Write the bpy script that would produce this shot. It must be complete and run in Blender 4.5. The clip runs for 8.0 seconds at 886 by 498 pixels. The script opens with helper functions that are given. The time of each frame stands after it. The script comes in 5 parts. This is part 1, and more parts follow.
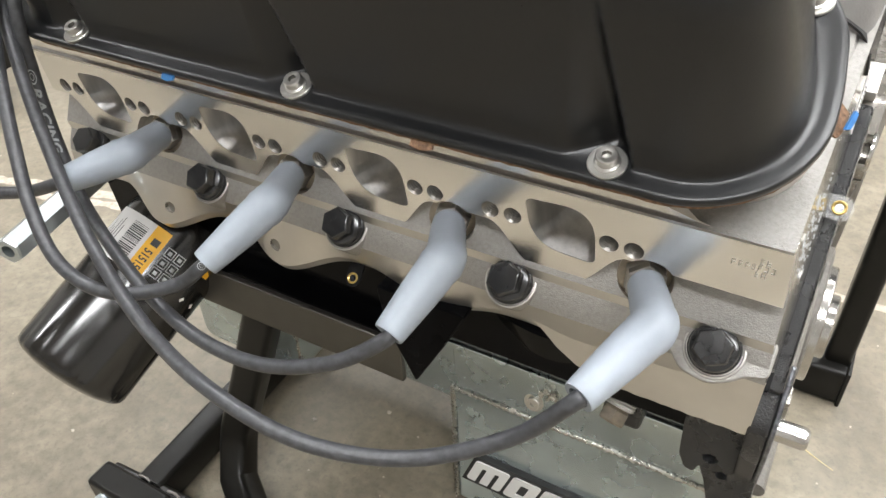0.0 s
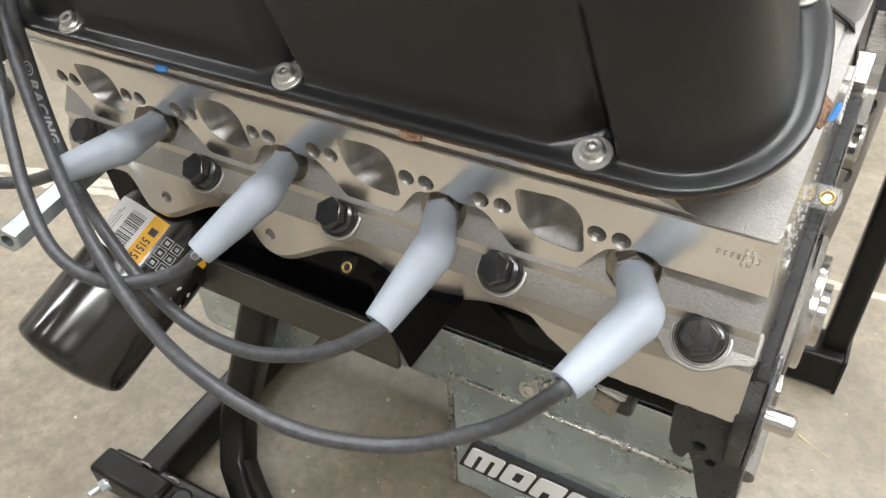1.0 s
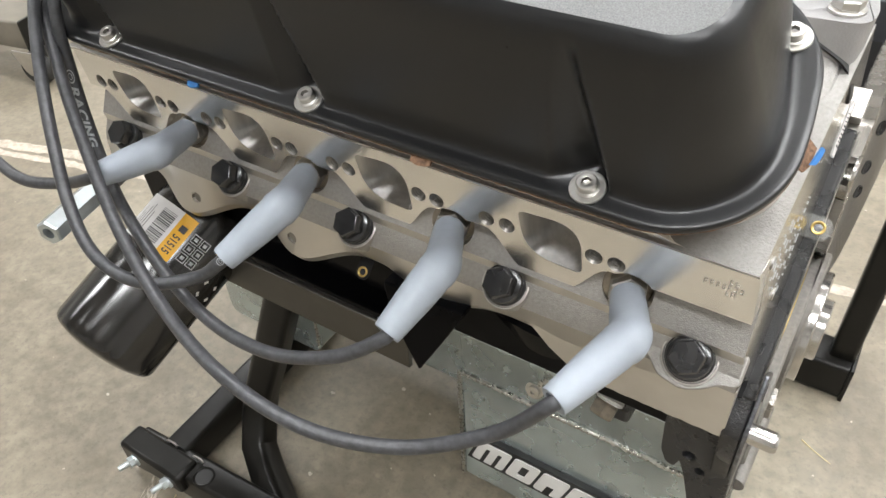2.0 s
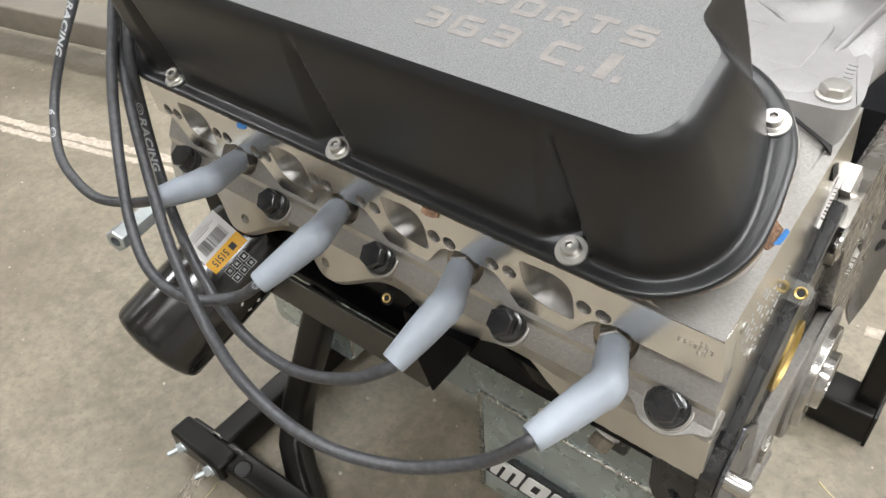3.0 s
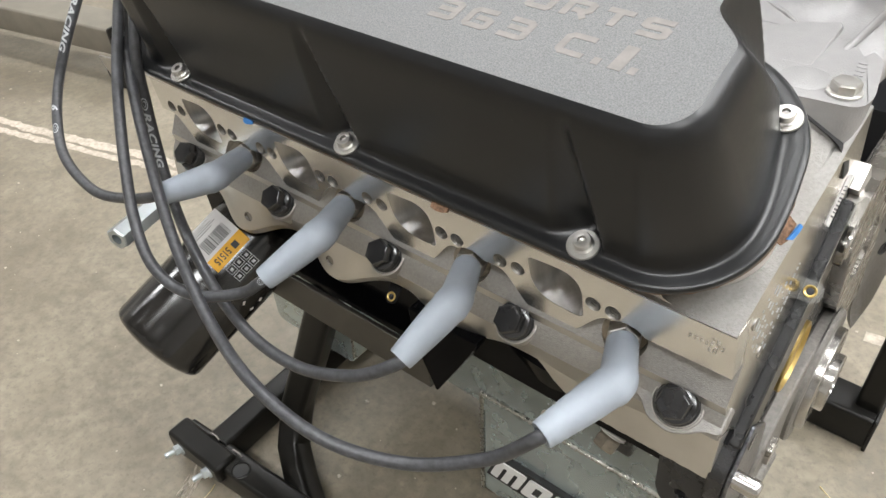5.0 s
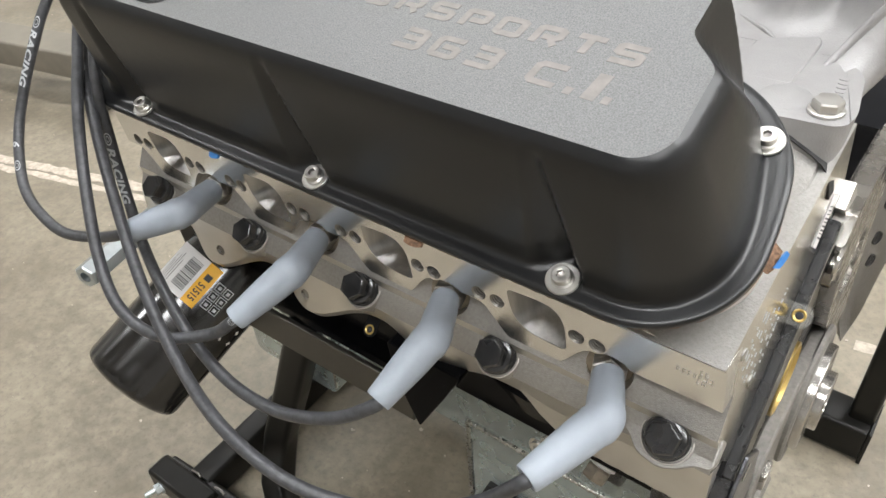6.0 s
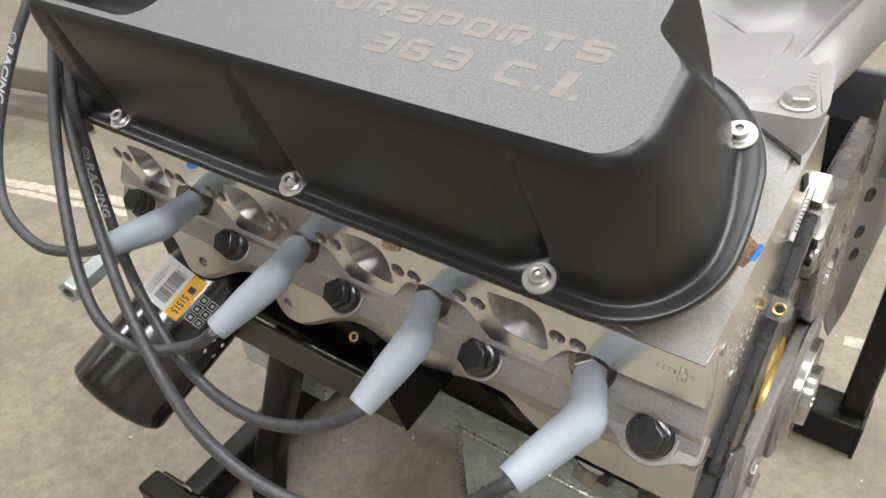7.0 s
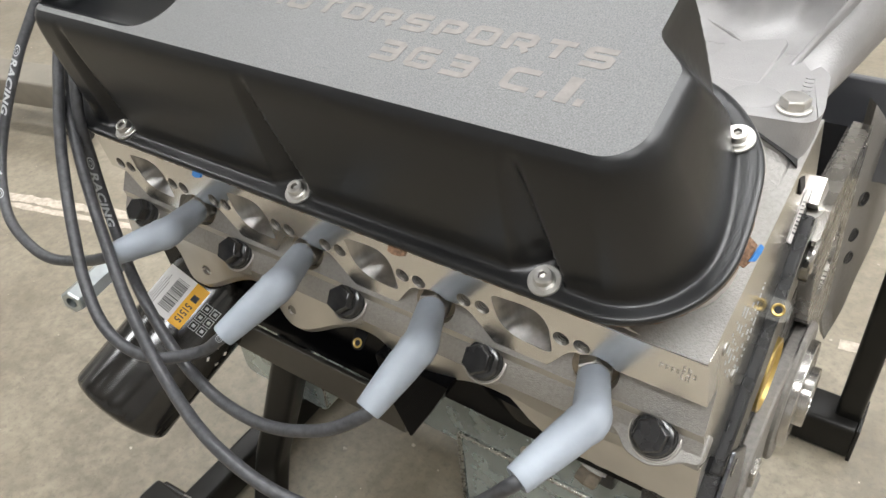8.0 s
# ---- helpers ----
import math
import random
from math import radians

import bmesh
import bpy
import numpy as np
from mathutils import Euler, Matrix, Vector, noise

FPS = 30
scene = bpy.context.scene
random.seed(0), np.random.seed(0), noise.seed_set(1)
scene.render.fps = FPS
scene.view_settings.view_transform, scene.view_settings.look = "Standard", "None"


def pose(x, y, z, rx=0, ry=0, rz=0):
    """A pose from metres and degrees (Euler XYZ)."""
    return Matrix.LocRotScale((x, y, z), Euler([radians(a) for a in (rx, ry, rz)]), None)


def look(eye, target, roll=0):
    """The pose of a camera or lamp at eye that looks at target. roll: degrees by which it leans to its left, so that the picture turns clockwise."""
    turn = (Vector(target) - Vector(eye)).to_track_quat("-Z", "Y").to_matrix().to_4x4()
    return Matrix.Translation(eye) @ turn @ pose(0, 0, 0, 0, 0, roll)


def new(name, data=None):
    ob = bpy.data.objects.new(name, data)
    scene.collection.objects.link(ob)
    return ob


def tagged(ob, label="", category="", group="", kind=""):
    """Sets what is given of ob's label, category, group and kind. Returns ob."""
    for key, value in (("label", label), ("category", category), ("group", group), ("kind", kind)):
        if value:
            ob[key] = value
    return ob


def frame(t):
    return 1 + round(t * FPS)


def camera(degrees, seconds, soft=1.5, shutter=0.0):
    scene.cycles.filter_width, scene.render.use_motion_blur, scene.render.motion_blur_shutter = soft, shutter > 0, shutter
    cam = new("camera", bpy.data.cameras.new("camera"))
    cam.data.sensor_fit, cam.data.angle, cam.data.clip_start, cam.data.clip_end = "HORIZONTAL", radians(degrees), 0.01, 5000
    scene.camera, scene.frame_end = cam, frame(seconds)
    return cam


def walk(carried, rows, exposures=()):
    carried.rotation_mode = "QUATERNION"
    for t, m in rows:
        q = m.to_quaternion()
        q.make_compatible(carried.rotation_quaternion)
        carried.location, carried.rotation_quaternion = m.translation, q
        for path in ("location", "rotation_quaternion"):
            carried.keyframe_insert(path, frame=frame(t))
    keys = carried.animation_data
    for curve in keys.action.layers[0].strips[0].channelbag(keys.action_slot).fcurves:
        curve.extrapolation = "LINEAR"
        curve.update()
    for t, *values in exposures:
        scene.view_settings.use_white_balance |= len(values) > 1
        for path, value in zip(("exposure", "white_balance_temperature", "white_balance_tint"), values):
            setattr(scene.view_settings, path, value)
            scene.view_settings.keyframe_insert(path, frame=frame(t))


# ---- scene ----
cam = camera(60.3, 8.0)
PATH = [
    (0, (0.468, -0.28, 0.272), (-0.346, 1.046, -0.984), -3.1),
    (0.5, (0.472, -0.28, 0.277), (-0.342, 1.037, -0.989), -3.3),
    (1, (0.476, -0.278, 0.275), (-0.341, 1.023, -1.006), -3.5),
    (1.2, (0.476, -0.277, 0.269), (-0.349, 1.011, -1.019), -3.5),
    (2.3, (0.502, -0.277, 0.32), (-0.406, 0.917, -1.003), -4.0),
    (2.5, (0.511, -0.276, 0.329), (-0.436, 0.888, -0.994), -4.3),
    (2.7, (0.522, -0.272, 0.35), (-0.444, 0.868, -0.98), -4.5),
    (3, (0.53, -0.269, 0.353), (-0.475, 0.856, -0.96), -4.6),
    (3.5, (0.528, -0.299, 0.363), (-0.517, 0.831, -0.914), -3.9),
    (4, (0.531, -0.286, 0.359), (-0.507, 0.853, -0.916), -4.0),
    (4.2, (0.531, -0.278, 0.351), (-0.512, 0.849, -0.931), -4.7),
    (5.3, (0.519, -0.277, 0.346), (-0.469, 0.881, -0.951), -3.6),
    (5.5, (0.516, -0.274, 0.348), (-0.472, 0.895, -0.939), -3.8),
    (6, (0.517, -0.256, 0.345), (-0.468, 0.927, -0.932), -4.8),
    (6.5, (0.519, -0.247, 0.342), (-0.466, 0.946, -0.926), -5.5),
    (7, (0.525, -0.252, 0.341), (-0.457, 0.953, -0.918), -6.0),
    (7.5, (0.521, -0.258, 0.338), (-0.457, 0.959, -0.911), -6.1),
    (8, (0.524, -0.262, 0.343), (-0.452, 0.97, -0.895), -6.0),
]
walk(cam, [(t, look(eye, target, roll)) for t, eye, target, roll in PATH],
     exposures=((0, 0.22), (1.2, 0.23), (2.5, 0.05), (4, -0.03), (8, -0.03)))

FLOOR = -0.389                      # the floor lies this far under the head bolts

# ---- light ----
world = bpy.data.worlds.new("room_air")
scene.world = world
world.use_nodes = True
world.node_tree.nodes["Background"].inputs[0].default_value = (0.9, 0.95, 1.0, 1)
world.node_tree.nodes["Background"].inputs[1].default_value = 0.05
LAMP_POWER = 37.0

# ---- materials ----
def node_mat(name, color, rough=0.5, metal=0.0, var=0.1, scale=60.0, bump=0.0, bump_scale=400.0, stain=0.0, stain_scale=6.0,
             stain_color=None, rough_var=0.08, stretch=None, coat=0.0, spec=0.5):
    """A surface with grain, stains and fine relief in object space, at real size."""
    m = bpy.data.materials.new(name)
    m.use_nodes = True
    nt = m.node_tree
    b = nt.nodes["Principled BSDF"]
    tc = nt.nodes.new("ShaderNodeTexCoord")
    src = tc.outputs["Object"]
    if stretch:
        mp = nt.nodes.new("ShaderNodeMapping")
        mp.inputs["Scale"].default_value = stretch
        nt.links.new(src, mp.inputs["Vector"])
        src = mp.outputs["Vector"]
    n1 = nt.nodes.new("ShaderNodeTexNoise")
    n1.inputs["Scale"].default_value, n1.inputs["Detail"].default_value = scale, 6
    nt.links.new(src, n1.inputs["Vector"])
    r1 = nt.nodes.new("ShaderNodeMapRange")
    r1.inputs["From Min"].default_value, r1.inputs["From Max"].default_value = 0.3, 0.7
    r1.inputs["To Min"].default_value, r1.inputs["To Max"].default_value = 1 - var, 1 + var
    nt.links.new(n1.outputs["Fac"], r1.inputs["Value"])
    mul = nt.nodes.new("ShaderNodeMix")
    mul.data_type, mul.blend_type = "RGBA", "MULTIPLY"
    mul.inputs["Factor"].default_value = 1
    mul.inputs["A"].default_value = (*color, 1)
    nt.links.new(r1.outputs["Result"], mul.inputs["B"])
    out = mul.outputs["Result"]
    if stain:
        n2 = nt.nodes.new("ShaderNodeTexNoise")
        n2.inputs["Scale"].default_value, n2.inputs["Detail"].default_value, n2.inputs["Roughness"].default_value = stain_scale, 8, 0.62
        nt.links.new(tc.outputs["Object"], n2.inputs["Vector"])
        r2 = nt.nodes.new("ShaderNodeMapRange")
        r2.inputs["From Min"].default_value, r2.inputs["From Max"].default_value = 0.42, 0.68
        r2.inputs["To Min"].default_value, r2.inputs["To Max"].default_value = 0, stain
        nt.links.new(n2.outputs["Fac"], r2.inputs["Value"])
        mx = nt.nodes.new("ShaderNodeMix")
        mx.data_type = "RGBA"
        nt.links.new(r2.outputs["Result"], mx.inputs["Factor"])
        nt.links.new(out, mx.inputs["A"])
        mx.inputs["B"].default_value = (*(stain_color or [c * 0.5 for c in color]), 1)
        out = mx.outputs["Result"]
    nt.links.new(out, b.inputs["Base Color"])
    r3 = nt.nodes.new("ShaderNodeMapRange")
    r3.inputs["To Min"].default_value, r3.inputs["To Max"].default_value = max(rough - rough_var, 0.02), min(rough + rough_var, 1)
    nt.links.new(n1.outputs["Fac"], r3.inputs["Value"])
    nt.links.new(r3.outputs["Result"], b.inputs["Roughness"])
    b.inputs["Metallic"].default_value = metal
    b.inputs["Specular IOR Level"].default_value = spec
    b.inputs["Coat Weight"].default_value = coat
    b.inputs["Coat Roughness"].default_value = 0.08
    if bump:
        n3 = nt.nodes.new("ShaderNodeTexNoise")
        n3.inputs["Scale"].default_value, n3.inputs["Detail"].default_value = bump_scale, 3
        nt.links.new(src, n3.inputs["Vector"])
        bp = nt.nodes.new("ShaderNodeBump")
        bp.inputs["Strength"].default_value, bp.inputs["Distance"].default_value = bump, 0.001
        nt.links.new(n3.outputs["Fac"], bp.inputs["Height"])
        nt.links.new(bp.outputs["Normal"], b.inputs["Normal"])
    return m


def glow(name, color, strength):
    m = bpy.data.materials.new(name)
    m.use_nodes = True
    b = m.node_tree.nodes["Principled BSDF"]
    b.inputs["Base Color"].default_value = (*color, 1)
    b.inputs["Emission Color"].default_value = (*color, 1)
    b.inputs["Emission Strength"].default_value = strength
    return m


def speckled(m, color, scale, most):
    """Adds fine dark pits and pale grains to a base colour."""
    nt = m.node_tree
    b = nt.nodes["Principled BSDF"]
    old = b.inputs["Base Color"].links[0].from_socket
    tc = nt.nodes.new("ShaderNodeTexCoord")
    n = nt.nodes.new("ShaderNodeTexNoise")
    n.inputs["Scale"].default_value, n.inputs["Detail"].default_value, n.inputs["Roughness"].default_value = scale, 9, 0.75
    nt.links.new(tc.outputs["Object"], n.inputs["Vector"])
    r = nt.nodes.new("ShaderNodeMapRange")
    r.inputs["From Min"].default_value, r.inputs["From Max"].default_value, r.inputs["To Max"].default_value = 0.5, 0.72, most
    nt.links.new(n.outputs["Fac"], r.inputs["Value"])
    mx = nt.nodes.new("ShaderNodeMix")
    mx.data_type = "RGBA"
    nt.links.new(r.outputs["Result"], mx.inputs["Factor"])
    nt.links.new(old, mx.inputs["A"])
    mx.inputs["B"].default_value = (*color, 1)
    nt.links.new(mx.outputs["Result"], b.inputs["Base Color"])
    return m


CONCRETE = node_mat("concrete", (0.240, 0.208, 0.156), 0.46, var=0.22, scale=70, bump=0.25, bump_scale=160, stain=0.75, stain_scale=6.5,
                    stain_color=(0.135, 0.112, 0.078), rough_var=0.15)
JOINT = node_mat("joint_filler", (0.46, 0.40, 0.33), 0.9, var=0.25, scale=120, bump=0.6, bump_scale=260)
speckled(CONCRETE, (0.105, 0.092, 0.074), 24, 0.6)
speckled(CONCRETE, (0.34, 0.295, 0.222), 12, 0.5)
speckled(CONCRETE, (0.10, 0.088, 0.072), 160, 0.6)
PLASTER = node_mat("wall_paint", (0.55, 0.54, 0.52), 0.7, var=0.05, scale=8)
CEILING = node_mat("ceiling_paint", (0.6, 0.6, 0.6), 0.8, var=0.05, scale=8)
MACHINED = node_mat("machined_aluminium", (0.78, 0.768, 0.75), 0.24, 1.0, var=0.05, scale=30, bump=0.05, bump_scale=900, rough_var=0.06, stretch=(0.25, 1, 1))
SATIN = node_mat("satin_aluminium", (0.62, 0.60, 0.57), 0.38, 1.0, var=0.05, scale=40, bump=0.06, bump_scale=900, rough_var=0.05)
CAST = node_mat("cast_aluminium", (0.405, 0.392, 0.372), 0.60, 1.0, var=0.12, scale=500, bump=0.42, bump_scale=1300, rough_var=0.1)
END_FACE = node_mat("milled_end_face", (0.60, 0.585, 0.555), 0.21, 1.0, var=0.06, scale=90, bump=0.03, bump_scale=900, rough_var=0.05)
BELL_FACE = node_mat("ground_bell_face", (0.44, 0.42, 0.39), 0.27, 1.0, var=0.10, scale=70, bump=0.03, bump_scale=700, rough_var=0.06, stain=0.35, stain_scale=30)
DARK_CAST = node_mat("dark_casting", (0.19, 0.178, 0.162), 0.50, 0.3, var=0.2, scale=300, bump=0.6, bump_scale=1100)
# Darker copy of CAST: the top's dimmer light is put into its colour.
DIMMED_CAST = node_mat("dimmed_rough_cast", (0.315, 0.304, 0.290), 0.60, 1.0, var=0.12, scale=500, bump=0.5, bump_scale=1000, rough_var=0.1)
INTAKE = node_mat("bright_casting", (0.31, 0.303, 0.300), 0.52, 0.30, var=0.06, scale=90, bump=0.3, bump_scale=900)
PORT = node_mat("port_bore", (0.43, 0.42, 0.405), 0.34, 1.0, var=0.2, scale=160, bump=0.05, bump_scale=900, stretch=(1, 1, 0.12))
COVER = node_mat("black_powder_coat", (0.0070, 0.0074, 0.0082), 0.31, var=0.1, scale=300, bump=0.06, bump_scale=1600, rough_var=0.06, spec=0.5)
# Top panel colour, set far paler than the shell's black.
COVER_TOP = node_mat("textured_grey_coat", (0.134, 0.136, 0.135), 0.42, var=0.32, scale=1500, bump=0.28, bump_scale=1700, rough_var=0.12)
LETTER = node_mat("bare_metal_letters", (0.180, 0.168, 0.153), 0.46, 0.0, var=0.12, scale=200, bump=0.2)
BLACK_PAINT = node_mat("black_gloss_paint", (0.0025, 0.0025, 0.003), 0.12, var=0.2, scale=50, bump=0.04, bump_scale=90, spec=0.05)
BLACK_GLOSS = node_mat("thick_black_enamel", (0.010, 0.010, 0.011), 0.27, var=0.2, scale=50, bump=0.6, bump_scale=900, spec=0.7)
GROUND_EDGE = node_mat("grinder_marks", (0.15, 0.155, 0.17), 0.34, 1.0, var=0.5, scale=160, bump=0.5, bump_scale=300, stretch=(1, 0.3, 2.5))
BLACK_CAST = node_mat("black_painted_casting", (0.012, 0.012, 0.013), 0.28, var=0.2, scale=90, bump=0.9, bump_scale=1700, spec=0.6)
STAND_BLACK = node_mat("black_tube_paint", (0.0065, 0.006, 0.005), 0.32, var=0.3, scale=40, bump=0.08, bump_scale=60, spec=0.28)
OXIDE = node_mat("black_oxide_steel", (0.018, 0.018, 0.019), 0.19, 0.0, var=0.2, scale=120, bump=0.06, spec=0.7)
STEEL = node_mat("stainless", (0.55, 0.535, 0.505), 0.38, 1.0, var=0.06, scale=90)
ZINC = node_mat("zinc_plate", (0.60, 0.675, 0.675), 0.27, 0.75, var=0.10, scale=25, stain=0.10, stain_scale=16, stain_color=(0.46, 0.53, 0.51), bump=0.03)
ZINC_BRIGHT = node_mat("bright_zinc", (0.48, 0.52, 0.53), 0.36, 0.8, var=0.08, scale=90)
WELD = node_mat("weld_bead", (0.52, 0.51, 0.47), 0.28, 1.0, var=0.15, scale=300, bump=0.5, bump_scale=700)
BRASS = node_mat("brass", (0.60, 0.44, 0.16), 0.36, 1.0, var=0.12, scale=120)
CRANK = node_mat("ground_steel", (0.50, 0.485, 0.465), 0.22, 1.0, var=0.06, scale=60)
RAIL = node_mat("dull_steel", (0.105, 0.099, 0.088), 0.42, 0.9, var=0.12, scale=60, bump=0.05)
BOOT = node_mat("grey_silicone", (0.292, 0.324, 0.366), 0.50, var=0.05, scale=60, bump=0.05, bump_scale=500)
CABLE = node_mat("wire_jacket", (0.046, 0.047, 0.051), 0.40, var=0.35, scale=260, bump=0.10, bump_scale=500)
PRINT = node_mat("white_print", (0.40, 0.415, 0.43), 0.6, var=0.2, scale=500)
RUSTY = node_mat("dull_plug_steel", (0.26, 0.225, 0.18), 0.42, 0.8, var=0.2, scale=200, bump=0.1)
THREAD = node_mat("cut_thread", (0.27, 0.258, 0.240), 0.4, 1.0, var=0.1, scale=200)
CORK = node_mat("cork_gasket", (0.20, 0.118, 0.072), 0.9, var=0.5, scale=500, bump=0.8, bump_scale=800)
TAPE = node_mat("blue_tape", (0.03, 0.16, 0.42), 0.6, var=0.15, scale=200)
FILTER_BLACK = node_mat("filter_enamel", (0.010, 0.009, 0.008), 0.19, var=0.15, scale=40, coat=0.25, spec=0.5, bump=0.02, bump_scale=40)
LABEL_WHITE = node_mat("label_white", (0.72, 0.71, 0.70), 0.5, var=0.03, scale=80)
LABEL_YELLOW = node_mat("label_yellow", (0.80, 0.42, 0.02), 0.5, var=0.04, scale=80)
INK = node_mat("label_ink", (0.02, 0.02, 0.02), 0.5, var=0.1, scale=80)
SIGN_WHITE = node_mat("sign_white", (0.78, 0.77, 0.75), 0.45, var=0.03, scale=80)
STRAW = node_mat("dry_straw", (0.62, 0.50, 0.26), 0.6, var=0.15, scale=200)
RUBBER = node_mat("black_rubber", (0.018, 0.018, 0.018), 0.6, var=0.2, scale=60)
GASKET = node_mat("black_gasket", (0.006, 0.006, 0.0065), 0.4, var=0.1, scale=80, spec=0.15)
HOIST = node_mat("grey_hoist_paint", (0.195, 0.175, 0.142), 0.5, var=0.12, scale=30, stain=0.3, stain_scale=9)
PANEL = node_mat("dark_panel", (0.115, 0.117, 0.128), 0.45, var=0.1, scale=30)
CLEAR = node_mat("clear_film", (0.55, 0.55, 0.52), 0.15, var=0.05, scale=60)
CLEAR.node_tree.nodes["Principled BSDF"].inputs["Alpha"].default_value = 0.12


def brushed(m, amount):
    """Turned marks round the y axis, which draw the light out into a fan."""
    nt = m.node_tree
    way = nt.nodes.new("ShaderNodeTangent")
    way.direction_type, way.axis = "RADIAL", "Y"
    nt.links.new(way.outputs["Tangent"], nt.nodes["Principled BSDF"].inputs["Tangent"])
    nt.nodes["Principled BSDF"].inputs["Anisotropic"].default_value = amount
    nt.nodes["Principled BSDF"].inputs["Anisotropic Rotation"].default_value = 0.25


brushed(PORT, 0.85)
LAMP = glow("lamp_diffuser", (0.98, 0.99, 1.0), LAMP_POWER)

# ---- builders ----
def finish(name, bm, mat, smooth=35.0):
    bmesh.ops.recalc_face_normals(bm, faces=bm.faces)
    me = bpy.data.meshes.new(name)
    bm.to_mesh(me)
    bm.free()
    me.materials.append(mat)
    if smooth:
        me.polygons.foreach_set("use_smooth", [True] * len(me.polygons))
        me.set_sharp_from_angle(angle=radians(smooth))
    return me


def thing(name, label, category, at=(0, 0, 0), group="", kind=""):
    ob = new(name)
    ob.location = at
    ob.empty_display_size = 0.02
    return tagged(ob, label, category, group, kind)


def part(name, bm, mat, parent, label="", smooth=35.0, bevel=0.0):
    ob = new(name, finish(name, bm, mat, smooth))
    if parent:
        ob.parent = parent
        ob.matrix_parent_inverse = Matrix.Translation(-parent.location)
    if bevel:
        md = ob.modifiers.new("edge", "BEVEL")
        md.width, md.segments, md.limit_method, md.angle_limit = bevel, 2, "ANGLE", radians(40)
    return tagged(ob, label) if label else ob


def repaint(ob, mat, chosen):
    """Gives a second material to the faces for which chosen(centre, normal) holds."""
    ob.data.materials.append(mat)
    for f in ob.data.polygons:
        if chosen(f.center, f.normal):
            f.material_index = 1
    return ob


def solo(name, bm, mat, label, category, group="", kind="", smooth=35.0, bevel=0.0):
    ob = part(name, bm, mat, None, "", smooth, bevel)
    return tagged(ob, label, category, group, kind)


def frame_of(axis, at=(0, 0, 0), side=(1, 0, 0)):
    """A matrix whose z is the axis."""
    z = Vector(axis).normalized()
    x = Vector(side) - z * z.dot(Vector(side))
    if x.length < 1e-4:
        x = z.orthogonal()
    x.normalize()
    y = z.cross(x)
    return Matrix(((x[0], y[0], z[0], at[0]), (x[1], y[1], z[1], at[1]), (x[2], y[2], z[2], at[2]), (0, 0, 0, 1)))


def box(bm, lo, hi, m=Matrix()):
    v = [bm.verts.new(m @ Vector((x, y, z))) for x in (lo[0], hi[0]) for y in (lo[1], hi[1]) for z in (lo[2], hi[2])]
    for f in ((0, 1, 3, 2), (4, 6, 7, 5), (0, 4, 5, 1), (2, 3, 7, 6), (0, 2, 6, 4), (1, 5, 7, 3)):
        bm.faces.new([v[i] for i in f])
    return bm


def loft(bm, rings, closed=True, caps=True):
    """Skin through rings of equally many points."""
    vs = [[bm.verts.new(p) for p in ring] for ring in rings]
    n = len(vs[0])
    for a, b in zip(vs, vs[1:]):
        for i in range(n if closed else n - 1):
            j = (i + 1) % n
            bm.faces.new((a[i], a[j], b[j], b[i]))
    if caps:
        bm.faces.new(vs[0][::-1])
        bm.faces.new(vs[-1])
    return bm


def circle(r, n, m=Matrix(), z=0.0, turn=0.0):
    return [m @ Vector((r * math.cos(turn + 2 * math.pi * i / n), r * math.sin(turn + 2 * math.pi * i / n), z)) for i in range(n)]


def lathe(bm, profile, m=Matrix(), n=32, turn=0.0):
    """profile: (radius, height) from the bottom up."""
    return loft(bm, [circle(max(r, 1e-5), n, m, h, turn) for r, h in profile])


def rod(bm, a, b, r, r2=None, n=24):
    m = frame_of(Vector(b) - Vector(a), a)
    return lathe(bm, [(r, 0), (r if r2 is None else r2, (Vector(b) - Vector(a)).length)], m, n)


def prism(bm, outline, h0, h1, m=Matrix()):
    return loft(bm, [[m @ Vector((x, y, h)) for x, y in outline] for h in (h0, h1)])


def spline(pts, n):
    """A smooth curve through the points."""
    p = [Vector(q) for q in pts]
    p = [2 * p[0] - p[1]] + p + [2 * p[-1] - p[-2]]
    out = []
    for k in range(n + 1):
        s = min(k / n * (len(p) - 3), len(p) - 3 - 1e-6)
        i, u = int(s), s - int(s)
        a, b, c, d = p[i:i + 4]
        out.append(0.5 * (2 * b + (c - a) * u + (2 * a - 5 * b + 4 * c - d) * u * u + (3 * b - a - 3 * c + d) * u ** 3))
    return out


def sweep(bm, path, radius, n=16, ring=None):
    """A tube along the path; radius is a number or a function of 0..1. ring: an outline instead of the circle."""
    side = (path[1] - path[0]).orthogonal()
    rings = []
    for k, p in enumerate(path):
        t = path[min(k + 1, len(path) - 1)] - path[max(k - 1, 0)]
        m = frame_of(t, p, side)
        side = m.to_3x3() @ Vector((1, 0, 0))
        r = radius(k / (len(path) - 1)) if callable(radius) else radius
        rings.append([m @ Vector((x * r, y * r, 0)) for x, y in ring] if ring else circle(r, n, m))
    return loft(bm, rings)


